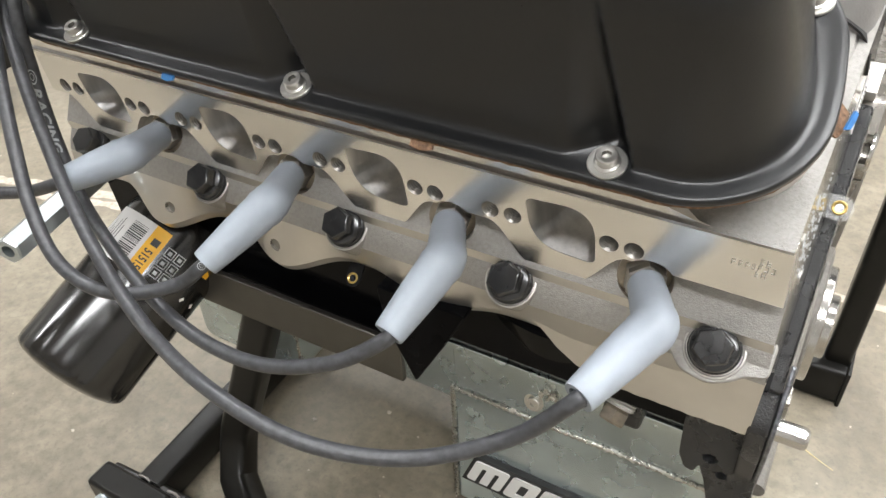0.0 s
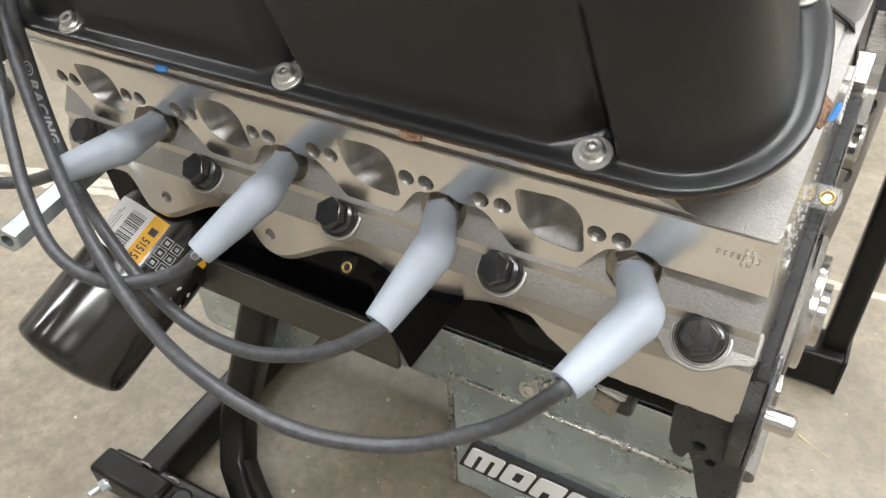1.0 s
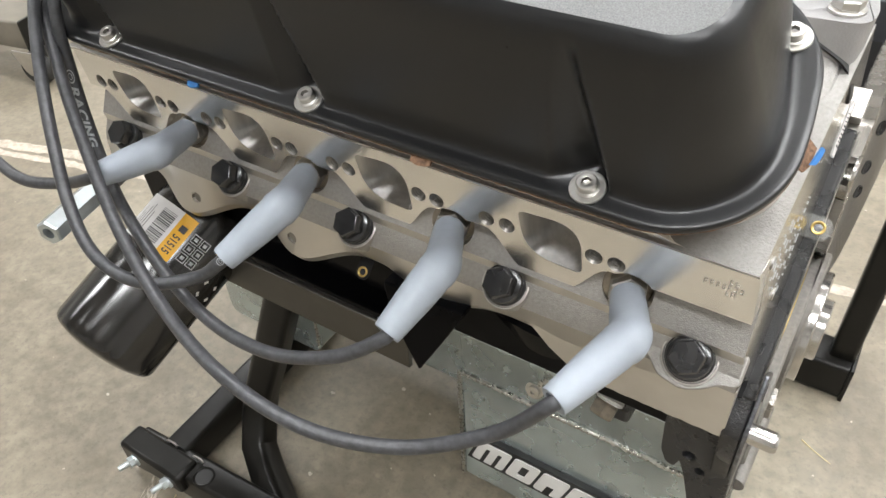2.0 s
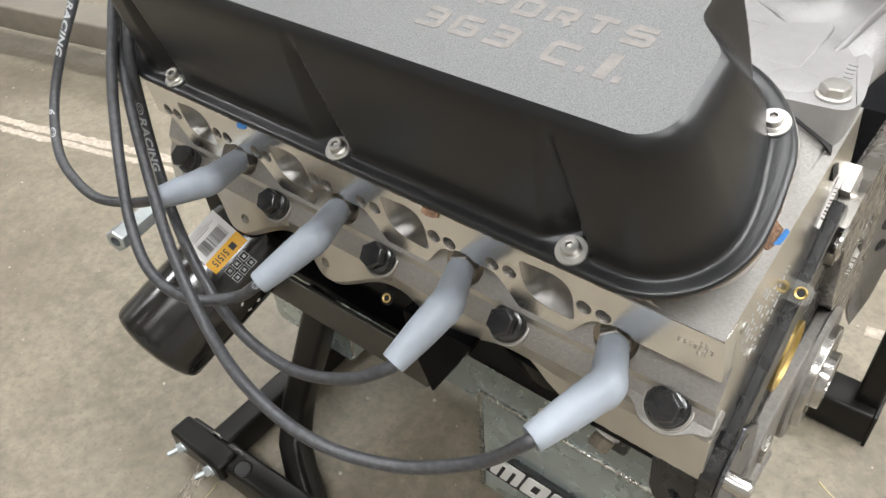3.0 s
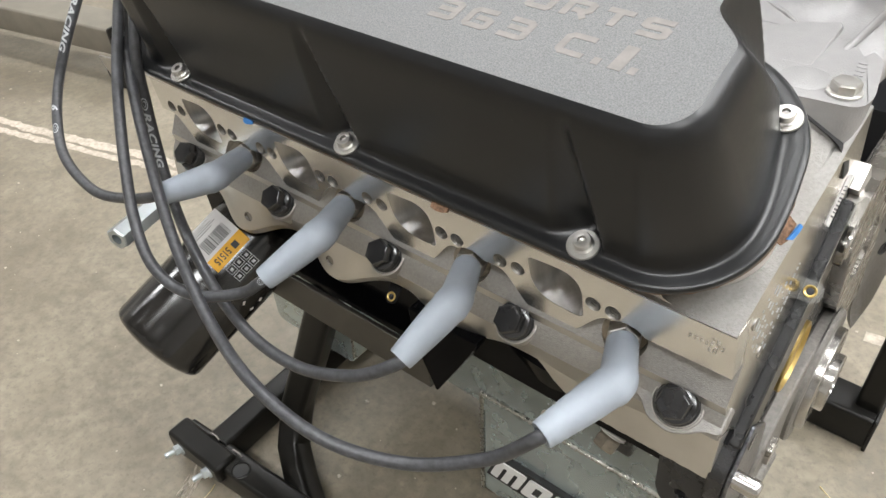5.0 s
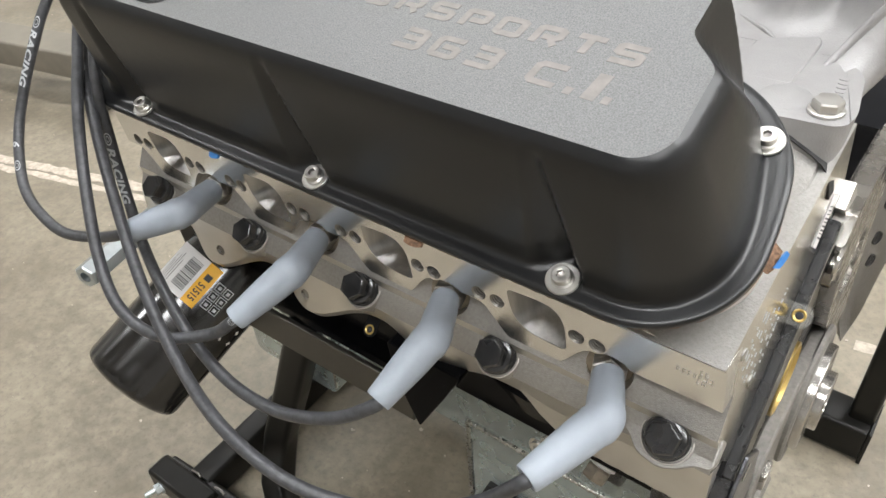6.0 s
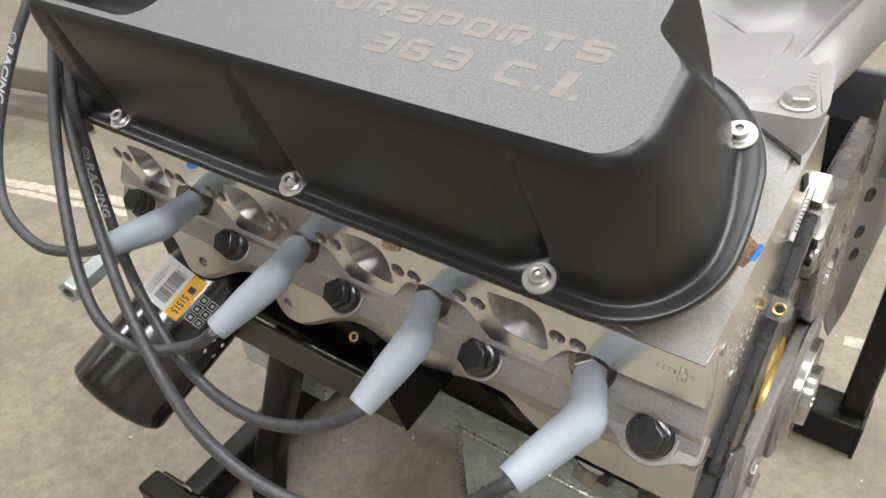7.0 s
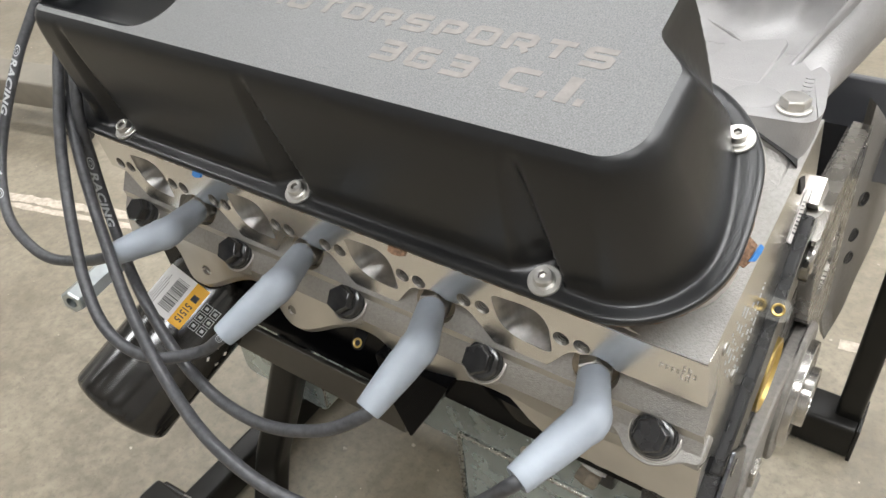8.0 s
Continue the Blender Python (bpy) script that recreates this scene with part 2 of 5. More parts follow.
def rounded(x0, y0, x1, y1, r, n=8):
    """A rectangle with round corners; r: one radius or four, from the corner x1 y0 on, counter-clockwise."""
    r = r if isinstance(r, (tuple, list)) else (r,) * 4
    out = []
    for (cx, cy, q, rr) in ((x1, y0, -90, r[0]), (x1, y1, 0, r[1]), (x0, y1, 90, r[2]), (x0, y0, 180, r[3])):
        sx, sy = (-1 if cx == x1 else 1), (-1 if cy == y1 else 1)
        for i in range(n + 1):
            a = radians(q + 90 * i / n)
            out.append((cx + sx * rr + rr * math.cos(a), cy + sy * rr + rr * math.sin(a)))
    return out


def round_poly(pts, radii, n=6):
    """A polygon with round corners."""
    out = []
    for k, p in enumerate(pts):
        p, a, b = Vector(p), Vector(pts[k - 1]), Vector(pts[(k + 1) % len(pts)])
        r = radii[k] if isinstance(radii, (list, tuple)) else radii
        u, w = (a - p).normalized() * r, (b - p).normalized() * r
        for i in range(n + 1):
            s = i / n
            out.append(tuple((p + u) * (1 - s) ** 2 + p * 2 * s * (1 - s) + (p + w) * s * s))
    return out


def carve(bm, cutters):
    """The mesh with the cutters taken out of it."""
    bmesh.ops.recalc_face_normals(bm, faces=bm.faces)
    me = bpy.data.meshes.new("blank")
    bm.to_mesh(me)
    bm.free()
    ob = new("blank", me)
    made = []
    for cut in cutters:
        bmesh.ops.recalc_face_normals(cut, faces=cut.faces)
        cm = bpy.data.meshes.new("cutter")
        cut.to_mesh(cm)
        cut.free()
        co = new("cutter", cm)
        md = ob.modifiers.new("cut", "BOOLEAN")
        md.object, md.operation, md.solver = co, "DIFFERENCE", "EXACT"
        made.append(co)
    bpy.context.view_layer.update()
    done = bpy.data.meshes.new_from_object(ob.evaluated_get(bpy.context.evaluated_depsgraph_get()))
    for o in (ob, *made):
        data = o.data
        bpy.data.objects.remove(o)
        bpy.data.meshes.remove(data)
    out = bmesh.new()
    out.from_mesh(done)
    bpy.data.meshes.remove(done)
    return out


def bank(a, l, x=0.0):
    """A place from its height over the bolts along the cylinders' axis, and its way outwards along the deck."""
    return Vector((x, -(a + l) * 0.70711, (a - l) * 0.70711))


UP_BANK = Vector((0, -0.70711, 0.70711))

# ---- room ----
def room():
    bm = bmesh.new()
    box(bm, (-5.2, -4.2, FLOOR - 0.12), (4.2, 5.2, FLOOR))
    solo("floor", bm, CONCRETE, "worn beige-grey concrete workshop floor with stains and specks", "floor", kind="structure", smooth=0)
    for name, lo, hi in (("wall_north", (-5.2, 5.2, FLOOR - 0.12), (4.2, 5.4, 3.1)), ("wall_south", (-5.2, -4.4, FLOOR - 0.12), (4.2, -4.2, 3.1)),
                         ("wall_west", (-5.4, -4.4, FLOOR - 0.12), (-5.2, 5.4, 3.1)), ("wall_east", (4.2, -4.4, FLOOR - 0.12), (4.4, 5.4, 3.1))):
        solo(name, box(bmesh.new(), lo, hi), PLASTER, "plain painted workshop wall closing the room", "wall", kind="structure", smooth=0)
    solo("ceiling", box(bmesh.new(), (-5.2, -4.2, 3.1), (4.2, 5.2, 3.25)), CEILING, "plain pale workshop ceiling over the engine", "ceiling", kind="structure", smooth=0)


def floor_joint(name, a, b, width, seed):
    """An uneven ridge of filler along a joint of the floor."""
    rng = random.Random(seed)
    a, b = Vector((*a, FLOOR)), Vector((*b, FLOOR))
    n = int((b - a).length / 0.012)
    side = Vector((-(b - a).y, (b - a).x, 0)).normalized()
    wob, rings = 0.0, []
    for i in range(n + 1):
        wob = 0.85 * wob + rng.uniform(-0.0016, 0.0016)
        w = width * rng.uniform(0.7, 1.25) * 0.5
        p = a.lerp(b, i / n) + side * wob
        rings.append([p - side * w + Vector((0, 0, 0.0003)), p - side * w * 0.45 + Vector((0, 0, rng.uniform(0.0008, 0.002))),
                      p + Vector((0, 0, 0.0009)), p + side * w * 0.5 + Vector((0, 0, rng.uniform(0.0006, 0.002))), p + side * w + Vector((0, 0, 0.0003))])
    solo(name, loft(bmesh.new(), rings, closed=False, caps=False), JOINT, "pale crumbling filler in a joint of the concrete floor", "floor joint", kind="structure", smooth=60)


def unseen_light(at, long=1.2, wide=0.3):
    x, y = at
    lamp = thing("unseen_light", "unseen white ceiling light, placed to light the engine", "light", (x, y, 3.1), "ceiling lights")
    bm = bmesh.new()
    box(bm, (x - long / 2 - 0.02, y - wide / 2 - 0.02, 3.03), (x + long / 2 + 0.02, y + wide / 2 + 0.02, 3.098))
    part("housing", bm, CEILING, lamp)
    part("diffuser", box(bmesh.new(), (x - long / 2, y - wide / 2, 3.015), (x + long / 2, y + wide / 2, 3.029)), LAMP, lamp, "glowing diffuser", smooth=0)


room()
def floor_specks():
    rng = random.Random(11)
    bm = bmesh.new()
    for k in range(900):
        x, y, r = rng.uniform(-1.6, 1.2), rng.uniform(-0.6, 1.2), 0.0007 + 0.002 * rng.random() ** 3
        n = rng.randint(5, 8)
        prism(bm, [(x + r * rng.uniform(0.6, 1.3) * math.cos(6.283 * i / n), y + r * rng.uniform(0.6, 1.3) * math.sin(6.283 * i / n)) for i in range(n)], FLOOR, FLOOR + 0.0007)
    solo("floor_speck", bm, JOINT, "small pale specks of grit scattered on the floor", "grit", kind="stuff", smooth=0)


floor_specks()


def scuff_marks():
    """Pale scraped streaks beside the foot of the stand."""
    rng = random.Random(17)
    bm = bmesh.new()
    for k in range(46):
        u = rng.random()
        x, y = -0.014 - 0.012 * u + rng.uniform(-0.009, 0.009), -0.122 + 0.034 * u + rng.uniform(-0.004, 0.004)
        a = radians(112 + rng.uniform(-16, 16))
        l, w = rng.uniform(0.002, 0.009), rng.uniform(0.0004, 0.0013)
        d, n = Vector((math.cos(a), math.sin(a))), Vector((-math.sin(a), math.cos(a)))
        c = Vector((x, y))
        prism(bm, [tuple(c + d * l), tuple(c + n * w), tuple(c - d * l * 0.9), tuple(c - n * w)], FLOOR, FLOOR + 0.0006)
    solo("scuff_mark", bm, JOINT, "pale scraped streaks on the concrete beside the stand", "floor mark", kind="structure", smooth=0)


def straw(run, label):
    path = spline([(x, y, FLOOR + z) for x, y, z in run], 24)
    solo("straw", sweep(bmesh.new(), path, lambda u: 0.0007 * (1 - 0.6 * u), 8), STRAW, label, "straw", smooth=60)


scuff_marks()
straw(((0.527, 0.302, 0.0008), (0.539, 0.293, 0.0035), (0.558, 0.287, 0.0009)), "thin dry straw lying on the concrete floor")
straw(((0.003, -0.088, 0.0007), (0.0075, -0.098, 0.0030), (0.0075, -0.112, 0.0008)), "short curled straw beside the foot of the stand")
floor_joint("floor_joint", (-5.0, -0.870), (-0.44, 0.290), 0.015, 3)
floor_joint("floor_joint", (-5.0, -0.848), (-0.44, 0.313), 0.019, 4)
floor_joint("floor_joint", (0.50, 0.55), (4.1, 0.86), 0.016, 5)
# Lights out of view; some are added to brighten the floor and engine front.
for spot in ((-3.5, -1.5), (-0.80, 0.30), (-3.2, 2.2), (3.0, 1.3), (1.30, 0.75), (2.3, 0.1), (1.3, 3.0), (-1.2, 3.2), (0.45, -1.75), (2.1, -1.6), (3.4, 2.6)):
    unseen_light(spot, 1.3, 0.34)

# ---- cylinder head ----
PORTS = [0.0275 + 0.11125 * i for i in range(4)]
PLUGS = [x + 0.046 for x in PORTS]
BOLTS = [0.11125 * i for i in range(5)]
HEAD_X = (-0.030, 0.4665)
STUDS, STUD_Z = (-0.0405, -0.0275, 0.0245, 0.0372), 0.0362
FACE_LEAN = 0.10


def face_y(z):
    return 0.0085 - (z - 0.043) * FACE_LEAN


PLUG_WAY = Vector((0.30, -0.86, 0.30)).normalized()


def plug_at(x, s=0.0):
    return Vector((x - 0.005, 0.022, 0.0135)) + PLUG_WAY * s



def flange_reach(x):
    """How far the foot of the head reaches outwards: lobes between the bolts, less of them towards the back."""
    lobe = 0.5 - 0.5 * math.cos(2 * math.pi * (x - 0.0045) / 0.11125)
    size = 0.021 - 0.020 * min(max((x - 0.15) / 0.24, 0), 1)
    back = min(max((x - 0.444) / 0.022, 0), 1)
    return 0.0165 + size * lobe ** 1.3 - 0.018 * back


def face_foot(x):
    """Height of the lower edge of the exhaust face: low under the ports, high over the plugs."""
    if x > PORTS[3] + 0.05:
        return 0.0275
    d = min(abs(x - p + 0.004) for p in PORTS)
    s = min(max((d - 0.012) / 0.026, 0), 1)
    return 0.0035 + 0.0255 * (s * s * (3 - 2 * s))


def head_section(x):
    lo = flange_reach(x)
    pts = [bank(-0.0425, -0.165, x), bank(-0.0425, lo + 0.003, x), bank(-0.035, lo + 0.0015, x), bank(-0.0165, 0.0095, x), bank(-0.0135, 0.004, x),
           bank(-0.0105, -0.006, x), Vector((x, 0.0105, 0.0035)), Vector((x, 0.0235, 0.0270)), Vector((x, 0.0235, 0.0605)), Vector((x, 0.0060, 0.0605)),
           Vector((x, 0.0045, 0.0630)), Vector((x, 0.146, 0.1260))]
    return [Vector((end_x(p.x, p.y, p.z), p.y, p.z)) for p in pts]


def end_x(x, y, z):
    """The back end of the head leans out towards the deck."""
    over = (z - y) * 0.70711
    return x + 0.0078 * min(max((x - 0.43) / 0.0365, 0), 1) * min(max((0.030 - over) / 0.0725, 0), 1)


def port_outline(xc):
    return round_poly([(xc - 0.0203, 0.0508), (xc - 0.0168, 0.0205), (xc + 0.0184, 0.0188), (xc + 0.0165, 0.0535)], [0.0045, 0.0185, 0.0055, 0.0175], 8)


def port_cutter(xc, rough=False):
    outline = port_outline(xc)
    return loft(bmesh.new(), [[Vector((xc + (x - xc) * g, face_y(z) + d, 0.036 + (z - 0.036) * g)) for x, z in outline] for d, g in ((-0.010, 1.0), (0.060 if rough else 0.0415, 1.12 if rough else 1.0))])


def port_bowl(xc):
    """The smooth throat behind the opening: it curves sideways like the wall of a bent pipe."""
    outline = port_outline(xc)
    rings = []
    for k in range(17):
        g = 1 - (k / 16) ** 1.6
        ring = []
        for x, z in outline:
            px, pz = xc + 0.003 + (x - xc - 0.003) * g, 0.036 + (z - 0.036) * g
            side = (px - xc - 0.001) / 0.0205
            ring.append(Vector((px, face_y(pz) + 0.0003 + 0.027 * (1 - g ** 3) * math.sqrt(max(0.05, 1 - side * side)), pz + 0.006 * (1 - g))))
        rings.append(ring)
    return loft(bmesh.new(), rings, caps=False)


def stud_cutter(x, z):
    y = face_y(z)
    return rod(bmesh.new(), (x, y - 0.01, z), (x, y + 0.024, z), 0.0049, n=24)


def inset_ring(ring, d):
    out = []
    n = len(ring)
    for i in range(n):
        a, b = Vector(ring[i - 1]), Vector(ring[(i + 1) % n])
        t = (b - a).normalized()
        out.append(Vector(ring[i]) + Vector((-t.y, t.x)) * d)
    return out


def even(ring, count):
    pts = [Vector(p) for p in ring]
    pts.append(pts[0])
    cum = [0.0]
    for a, b in zip(pts, pts[1:]):
        cum.append(cum[-1] + (b - a).length)
    out, k = [], 0
    for i in range(count):
        s = cum[-1] * i / count
        while cum[k + 1] < s:
            k += 1
        out.append(tuple(pts[k].lerp(pts[k + 1], (s - cum[k]) / max(cum[k + 1] - cum[k], 1e-9))))
    return out


def back_bend(v):
    """Grows smoothly from nothing as the cover's side turns towards its back corner."""
    t = max(0, v - 0.042)
    return t * t / 0.060 if t < 0.030 else t - 0.015


def corner_draw(v):
    """How far the cover's rail draws in towards its back corner."""
    return 0.15 * back_bend(v)


def cylinder_head():
    head = thing("cylinder_head", "bare machined aluminium cylinder head with four exhaust ports and black bolts", "cylinder head", (0.22, 0.03, -0.02))
    xs = [HEAD_X[0] + (HEAD_X[1] - HEAD_X[0]) * i / 150 for i in range(151)]
    bm = loft(bmesh.new(), [head_section(x) for x in xs])
    cuts = [port_cutter(x, True) for x in PORTS]
    cuts += [rod(bmesh.new(), plug_at(x), plug_at(x, 0.05), 0.0139, n=36) for x in PLUGS]
    holes = [(0.0695, 0.0235), (0.1655, 0.0235)]
    cuts += [rod(bmesh.new(), bank(-0.045, l - 0.008, x), bank(-0.012, l + 0.012, x), 0.0044, n=18) for x, l in holes]
    body = part("casting", carve(bm, cuts), SATIN, head, "cast and machined body of the head", smooth=12)
    repaint(body, CAST, lambda c, n: n.dot(UP_BANK) > 0.86 and c.z < 0.02)
    body.data.materials.append(END_FACE)
    body.data.materials.append(DIMMED_CAST)
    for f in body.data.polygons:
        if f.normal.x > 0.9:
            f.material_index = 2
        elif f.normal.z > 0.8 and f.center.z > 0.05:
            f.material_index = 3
    for x, l in holes:
        m = frame_of(bank(-0.033, -0.020), bank(-0.0235, l + 0.0048, x))
        part("hole_floor", lathe(bmesh.new(), [(0.0047, 0.0070), (0.0047, 0.0080)], m, 18), THREAD, head)
    # the machined exhaust face, scalloped along its foot
    n = 130
    ends = (HEAD_X[0] - 0.0004, HEAD_X[1] + 0.0004)
    top = [(x, 0.0637 + 0.0085 * min(max((0.428 - x) / 0.03, 0), 1)) for x in (ends[1] - (ends[1] - ends[0]) * i / 60 for i in range(61))]
    foot = [(ends[0] + (ends[1] - ends[0]) * i / n, face_foot(ends[0] + (ends[1] - ends[0]) * i / n)) for i in range(n + 1)]
    rings = [[Vector((end_x(x, face_y(z), z), face_y(z) + d, z)) for x, z in foot + top] for d in (0.0, 0.042)]
    cuts = [port_cutter(x) for x in PORTS]
    cuts += [rod(bmesh.new(), plug_at(x), plug_at(x, 0.05), 0.0139, n=36) for x in PLUGS]
    for p in PORTS:
        cuts += [stud_cutter(p + dx, STUD_Z) for dx in STUDS]
    face = part("exhaust_face", carve(loft(bmesh.new(), rings), cuts), MACHINED, head, "smooth machined exhaust face", smooth=30)
    for x in PORTS:
        part("exhaust_port", port_bowl(x), PORT, head, "brushed exhaust port throat", smooth=180)
    for p in PORTS:
        for dx in STUDS:
            # chamfer and thread turns inside each hole; shade between turns is a darker metal
            m = frame_of((0, 1, 0), (p + dx, face_y(STUD_Z), STUD_Z))
            prof = [(0.0050, -0.0002), (0.0040, 0.0010)]
            for k in range(6):
                h = 0.0012 + 0.0018 * k
                prof += [(0.0043, h), (0.0043, h + 0.0005), (0.0036, h + 0.0011), (0.0036, h + 0.0014)]
            rings = [circle(r, 24, m, h) for r, h in prof] + [circle(0.0034, 24, m, 0.0155), circle(0.0034, 24, m, 0.022), circle(0.0001, 24, m, 0.023)]
            hole = part("threaded_hole", loft(bmesh.new(), rings, caps=False), RAIL, head, smooth=20)
            hole.data.materials.append(THREAD)
            for i, f in enumerate(hole.data.polygons):
                if i // 24 == 0 or (i // 24 < 26 and i // 24 % 4 == 3):
                    f.material_index = 1
    for x in BOLTS:
        m = frame_of(UP_BANK, bank(0, 0, x))
        bm = lathe(bmesh.new(), [(0.0157, -0.036), (0.0153, -0.0128), (0.0149, -0.0114), (0.0141, -0.0112), (0.0136, -0.0121)], m, 48)
        boss = part("bolt_boss", bm, CAST, head, smooth=40)
        rim = bpy.data.materials["satin_aluminium"]
        repaint(boss, rim, lambda c, n: n.dot(UP_BANK) > 0.6)
        turn = radians(17 + 41 * (x * 97 % 1))
        bm = lathe(bmesh.new(), [(0.0130, -0.0125), (0.0130, -0.0098), (0.0126, -0.0091), (0.0100, -0.0089)], m, 48)
        bolt = part("head_bolt", bm, OXIDE, head, "black oxide head bolt with washer")
        bm = lathe(bmesh.new(), [(0.0121, -0.0090), (0.0121, -0.0074), (0.0114, -0.0060), (0.0096, -0.0052)], m, 44)
        part("flange", bm, OXIDE, bolt)
        bm = lathe(bmesh.new(), [(0.0101, -0.0056), (0.0101, 0.0014), (0.0092, 0.0028), (0.0050, 0.0029)], m, 6, turn)
        part("hex", bm, OXIDE, bolt, smooth=15, bevel=0.0004)
    lobe = round_poly([(0.404, -0.012), (0.404, 0.002), (0.424, 0.007), (0.432, 0.0155), (0.446, 0.0182), (0.456, 0.0140), (0.463, 0.0085), (0.4725, 0.0070), (0.4725, -0.012)], 0.004)
    part("rear_lobe", loft(bmesh.new(), [[bank(a, l, x) for x, l in lobe] for a in (-0.036, -0.0128)]), CAST, head, "cast lobe round the last bolt", smooth=30, bevel=0.001)
    # raised rail under the cover, drawn in at the back corner like the cover itself
    ledge = even(rounded(-0.0185, 0.0125, 0.4658, 0.1425, (0.040, 0.050, 0.045, 0.045), 30), 300)
    ledge = [(x - (corner_draw(v) if x > 0.36 else 0), v) for x, v in ledge]
    rings = [[COVER_FRAME @ Vector((p[0], p[1], w)) for p in inset_ring(ledge, d)] for w, d in ((-0.036, 0.004), (-0.0160, 0.0005), (-0.0092, 0), (-0.0078, 0.0003), (-0.0072, 0.0010))]
    part("cover_rail", loft(bmesh.new(), rings), SATIN, head, "machined ledge under the cover", smooth=50)
    # the casting rises towards the intake's ear
    rise = [Vector((0.415, 0.118, 0.139)), Vector((0.4645, 0.118, 0.1148)), Vector((0.4645, 0.098, 0.1042)), Vector((0.415, 0.080, 0.0962))]
    part("cast_rise", loft(bmesh.new(), [[p - Vector((0, 0, 0.03)) for p in rise], rise]), DIMMED_CAST, head, "sloping rough casting beside the intake", bevel=0.002)
    # stamped marks near the back end: unreadable
    rng = random.Random(8)
    bm = bmesh.new()
    for row, (z, x0, x1) in enumerate(((0.0515, 0.4545, 0.4595), (0.0475, 0.4425, 0.4615), (0.0435, 0.4535, 0.4565))):
        x = x0
        while x < x1:
            w = rng.uniform(0.0013, 0.0021)
            y = face_y(z)
            strokes = [(0, w, -0.0015, -0.0010), (0, 0.0005, -0.0015, 0.0017), (w - 0.0005, w, -0.0015, 0.0017), (0, w, 0.0012, 0.0017), (0, w, -0.0002, 0.0003)]
            for a, b, lo, hi in rng.sample(strokes, 3):
                box(bm, (x + a, y - 0.0002, z + lo), (x + b, y + 0.001, z + hi))
            x += w + 0.0012
    part("stamp", bm, STEEL, head, "small stamped marks", smooth=0)
    bm = bmesh.new()
    for row, (lift, l0, l1) in enumerate(((0.031, -0.090, -0.128), (0.026, -0.082, -0.124), (0.012, -0.056, -0.118), (0.007, -0.050, -0.116), (0.001, -0.046, -0.108), (-0.006, -0.044, -0.098), (-0.014, -0.050, -0.100), (-0.021, -0.048, -0.084))):
        l = l0
        while l > l1:
            step = rng.uniform(0.0012, 0.0062) * (0.5 if row in (5, 6) else 1)
            p, q = bank(lift, l, 0.4667), bank(lift + rng.uniform(-0.0003, 0.0003), l - step, 0.4667)
            if p.z < 0.06 and q.y < 0.15:
                p.x, q.x = end_x(0.4665, p.y, p.z) + 0.0002, end_x(0.4665, q.y, q.z) + 0.0002
                rod(bm, p, q, 0.00016, n=5)
            l -= step + rng.uniform(0.0010, 0.0060)
    part("etched_marks", bm, PRINT, head, "faint etched marks on the end face", smooth=0)
    spot = ((0.138, 0.0865), (0.115, 0.0635), (0.109, 0.0690), (0.1305, 0.0905))
    sticker = part("sticker", loft(bmesh.new(), [[Vector((end_x(0.4665, y, z) + d, y, z)) for y, z in spot] for d in (0.0002, 0.0006)]), LABEL_WHITE, head, "white sticker with black bars", smooth=0)
    bm = bmesh.new()
    for k in range(9):
        f, g = 0.22 + 0.072 * k, 0.22 + 0.072 * k + rng.uniform(0.02, 0.045)
        corners = [Vector(spot[0]).lerp(Vector(spot[1]), f), Vector(spot[0]).lerp(Vector(spot[1]), g), Vector(spot[3]).lerp(Vector(spot[2]), g), Vector(spot[3]).lerp(Vector(spot[2]), f)]
        mid = sum(corners, Vector((0, 0))) / 4
        quad = [mid + (c - mid) * 0.8 for c in corners]
        loft(bm, [[Vector((end_x(0.4665, c.x, c.y) + d, c.x, c.y)) for c in quad] for d in (0.0006, 0.0008)])
    part("code_bars", bm, INK, sticker, smooth=0)
    for y, z in ((0.030, 0.052), (0.045, 0.020)):
        part("end_hole", rod(bmesh.new(), (0.455, y, z), (end_x(0.4665, y, z) + 0.0003, y, z), 0.0036, n=18), PORT, head)


COVER_FRAME = Matrix(((1, 0, 0, 0), (0, 0.9135, -0.4067, -0.0115), (0, 0.4067, 0.9135, 0.0945), (0, 0, 0, 1)))
cylinder_head()


def spark_plug(x):
    m = frame_of(PLUG_WAY, plug_at(x))
    plug = thing("spark_plug", "bright steel spark plug screwed into the head", "spark plug", tuple(m.translation), "spark plugs")
    part("seat", lathe(bmesh.new(), [(0.0138, 0.001), (0.0138, 0.0022), (0.0122, 0.0028)], m, 28), RUSTY, plug)
    part("hex", lathe(bmesh.new(), [(0.0104, 0.003), (0.0112, 0.004), (0.0112, 0.0085), (0.0108, 0.0098), (0.0106, 0.0100), (0.0106, 0.0160), (0.0098, 0.0168)], m, 6, x * 40), STEEL, plug, smooth=20)
    part("insulator", lathe(bmesh.new(), [(0.0058, 0.016), (0.0052, 0.030)], m, 20), LABEL_WHITE, plug)


for x in PLUGS:
    spark_plug(x)

# ---- valve cover ----
COVER_BOLTS = (0.055, 0.221, 0.387)


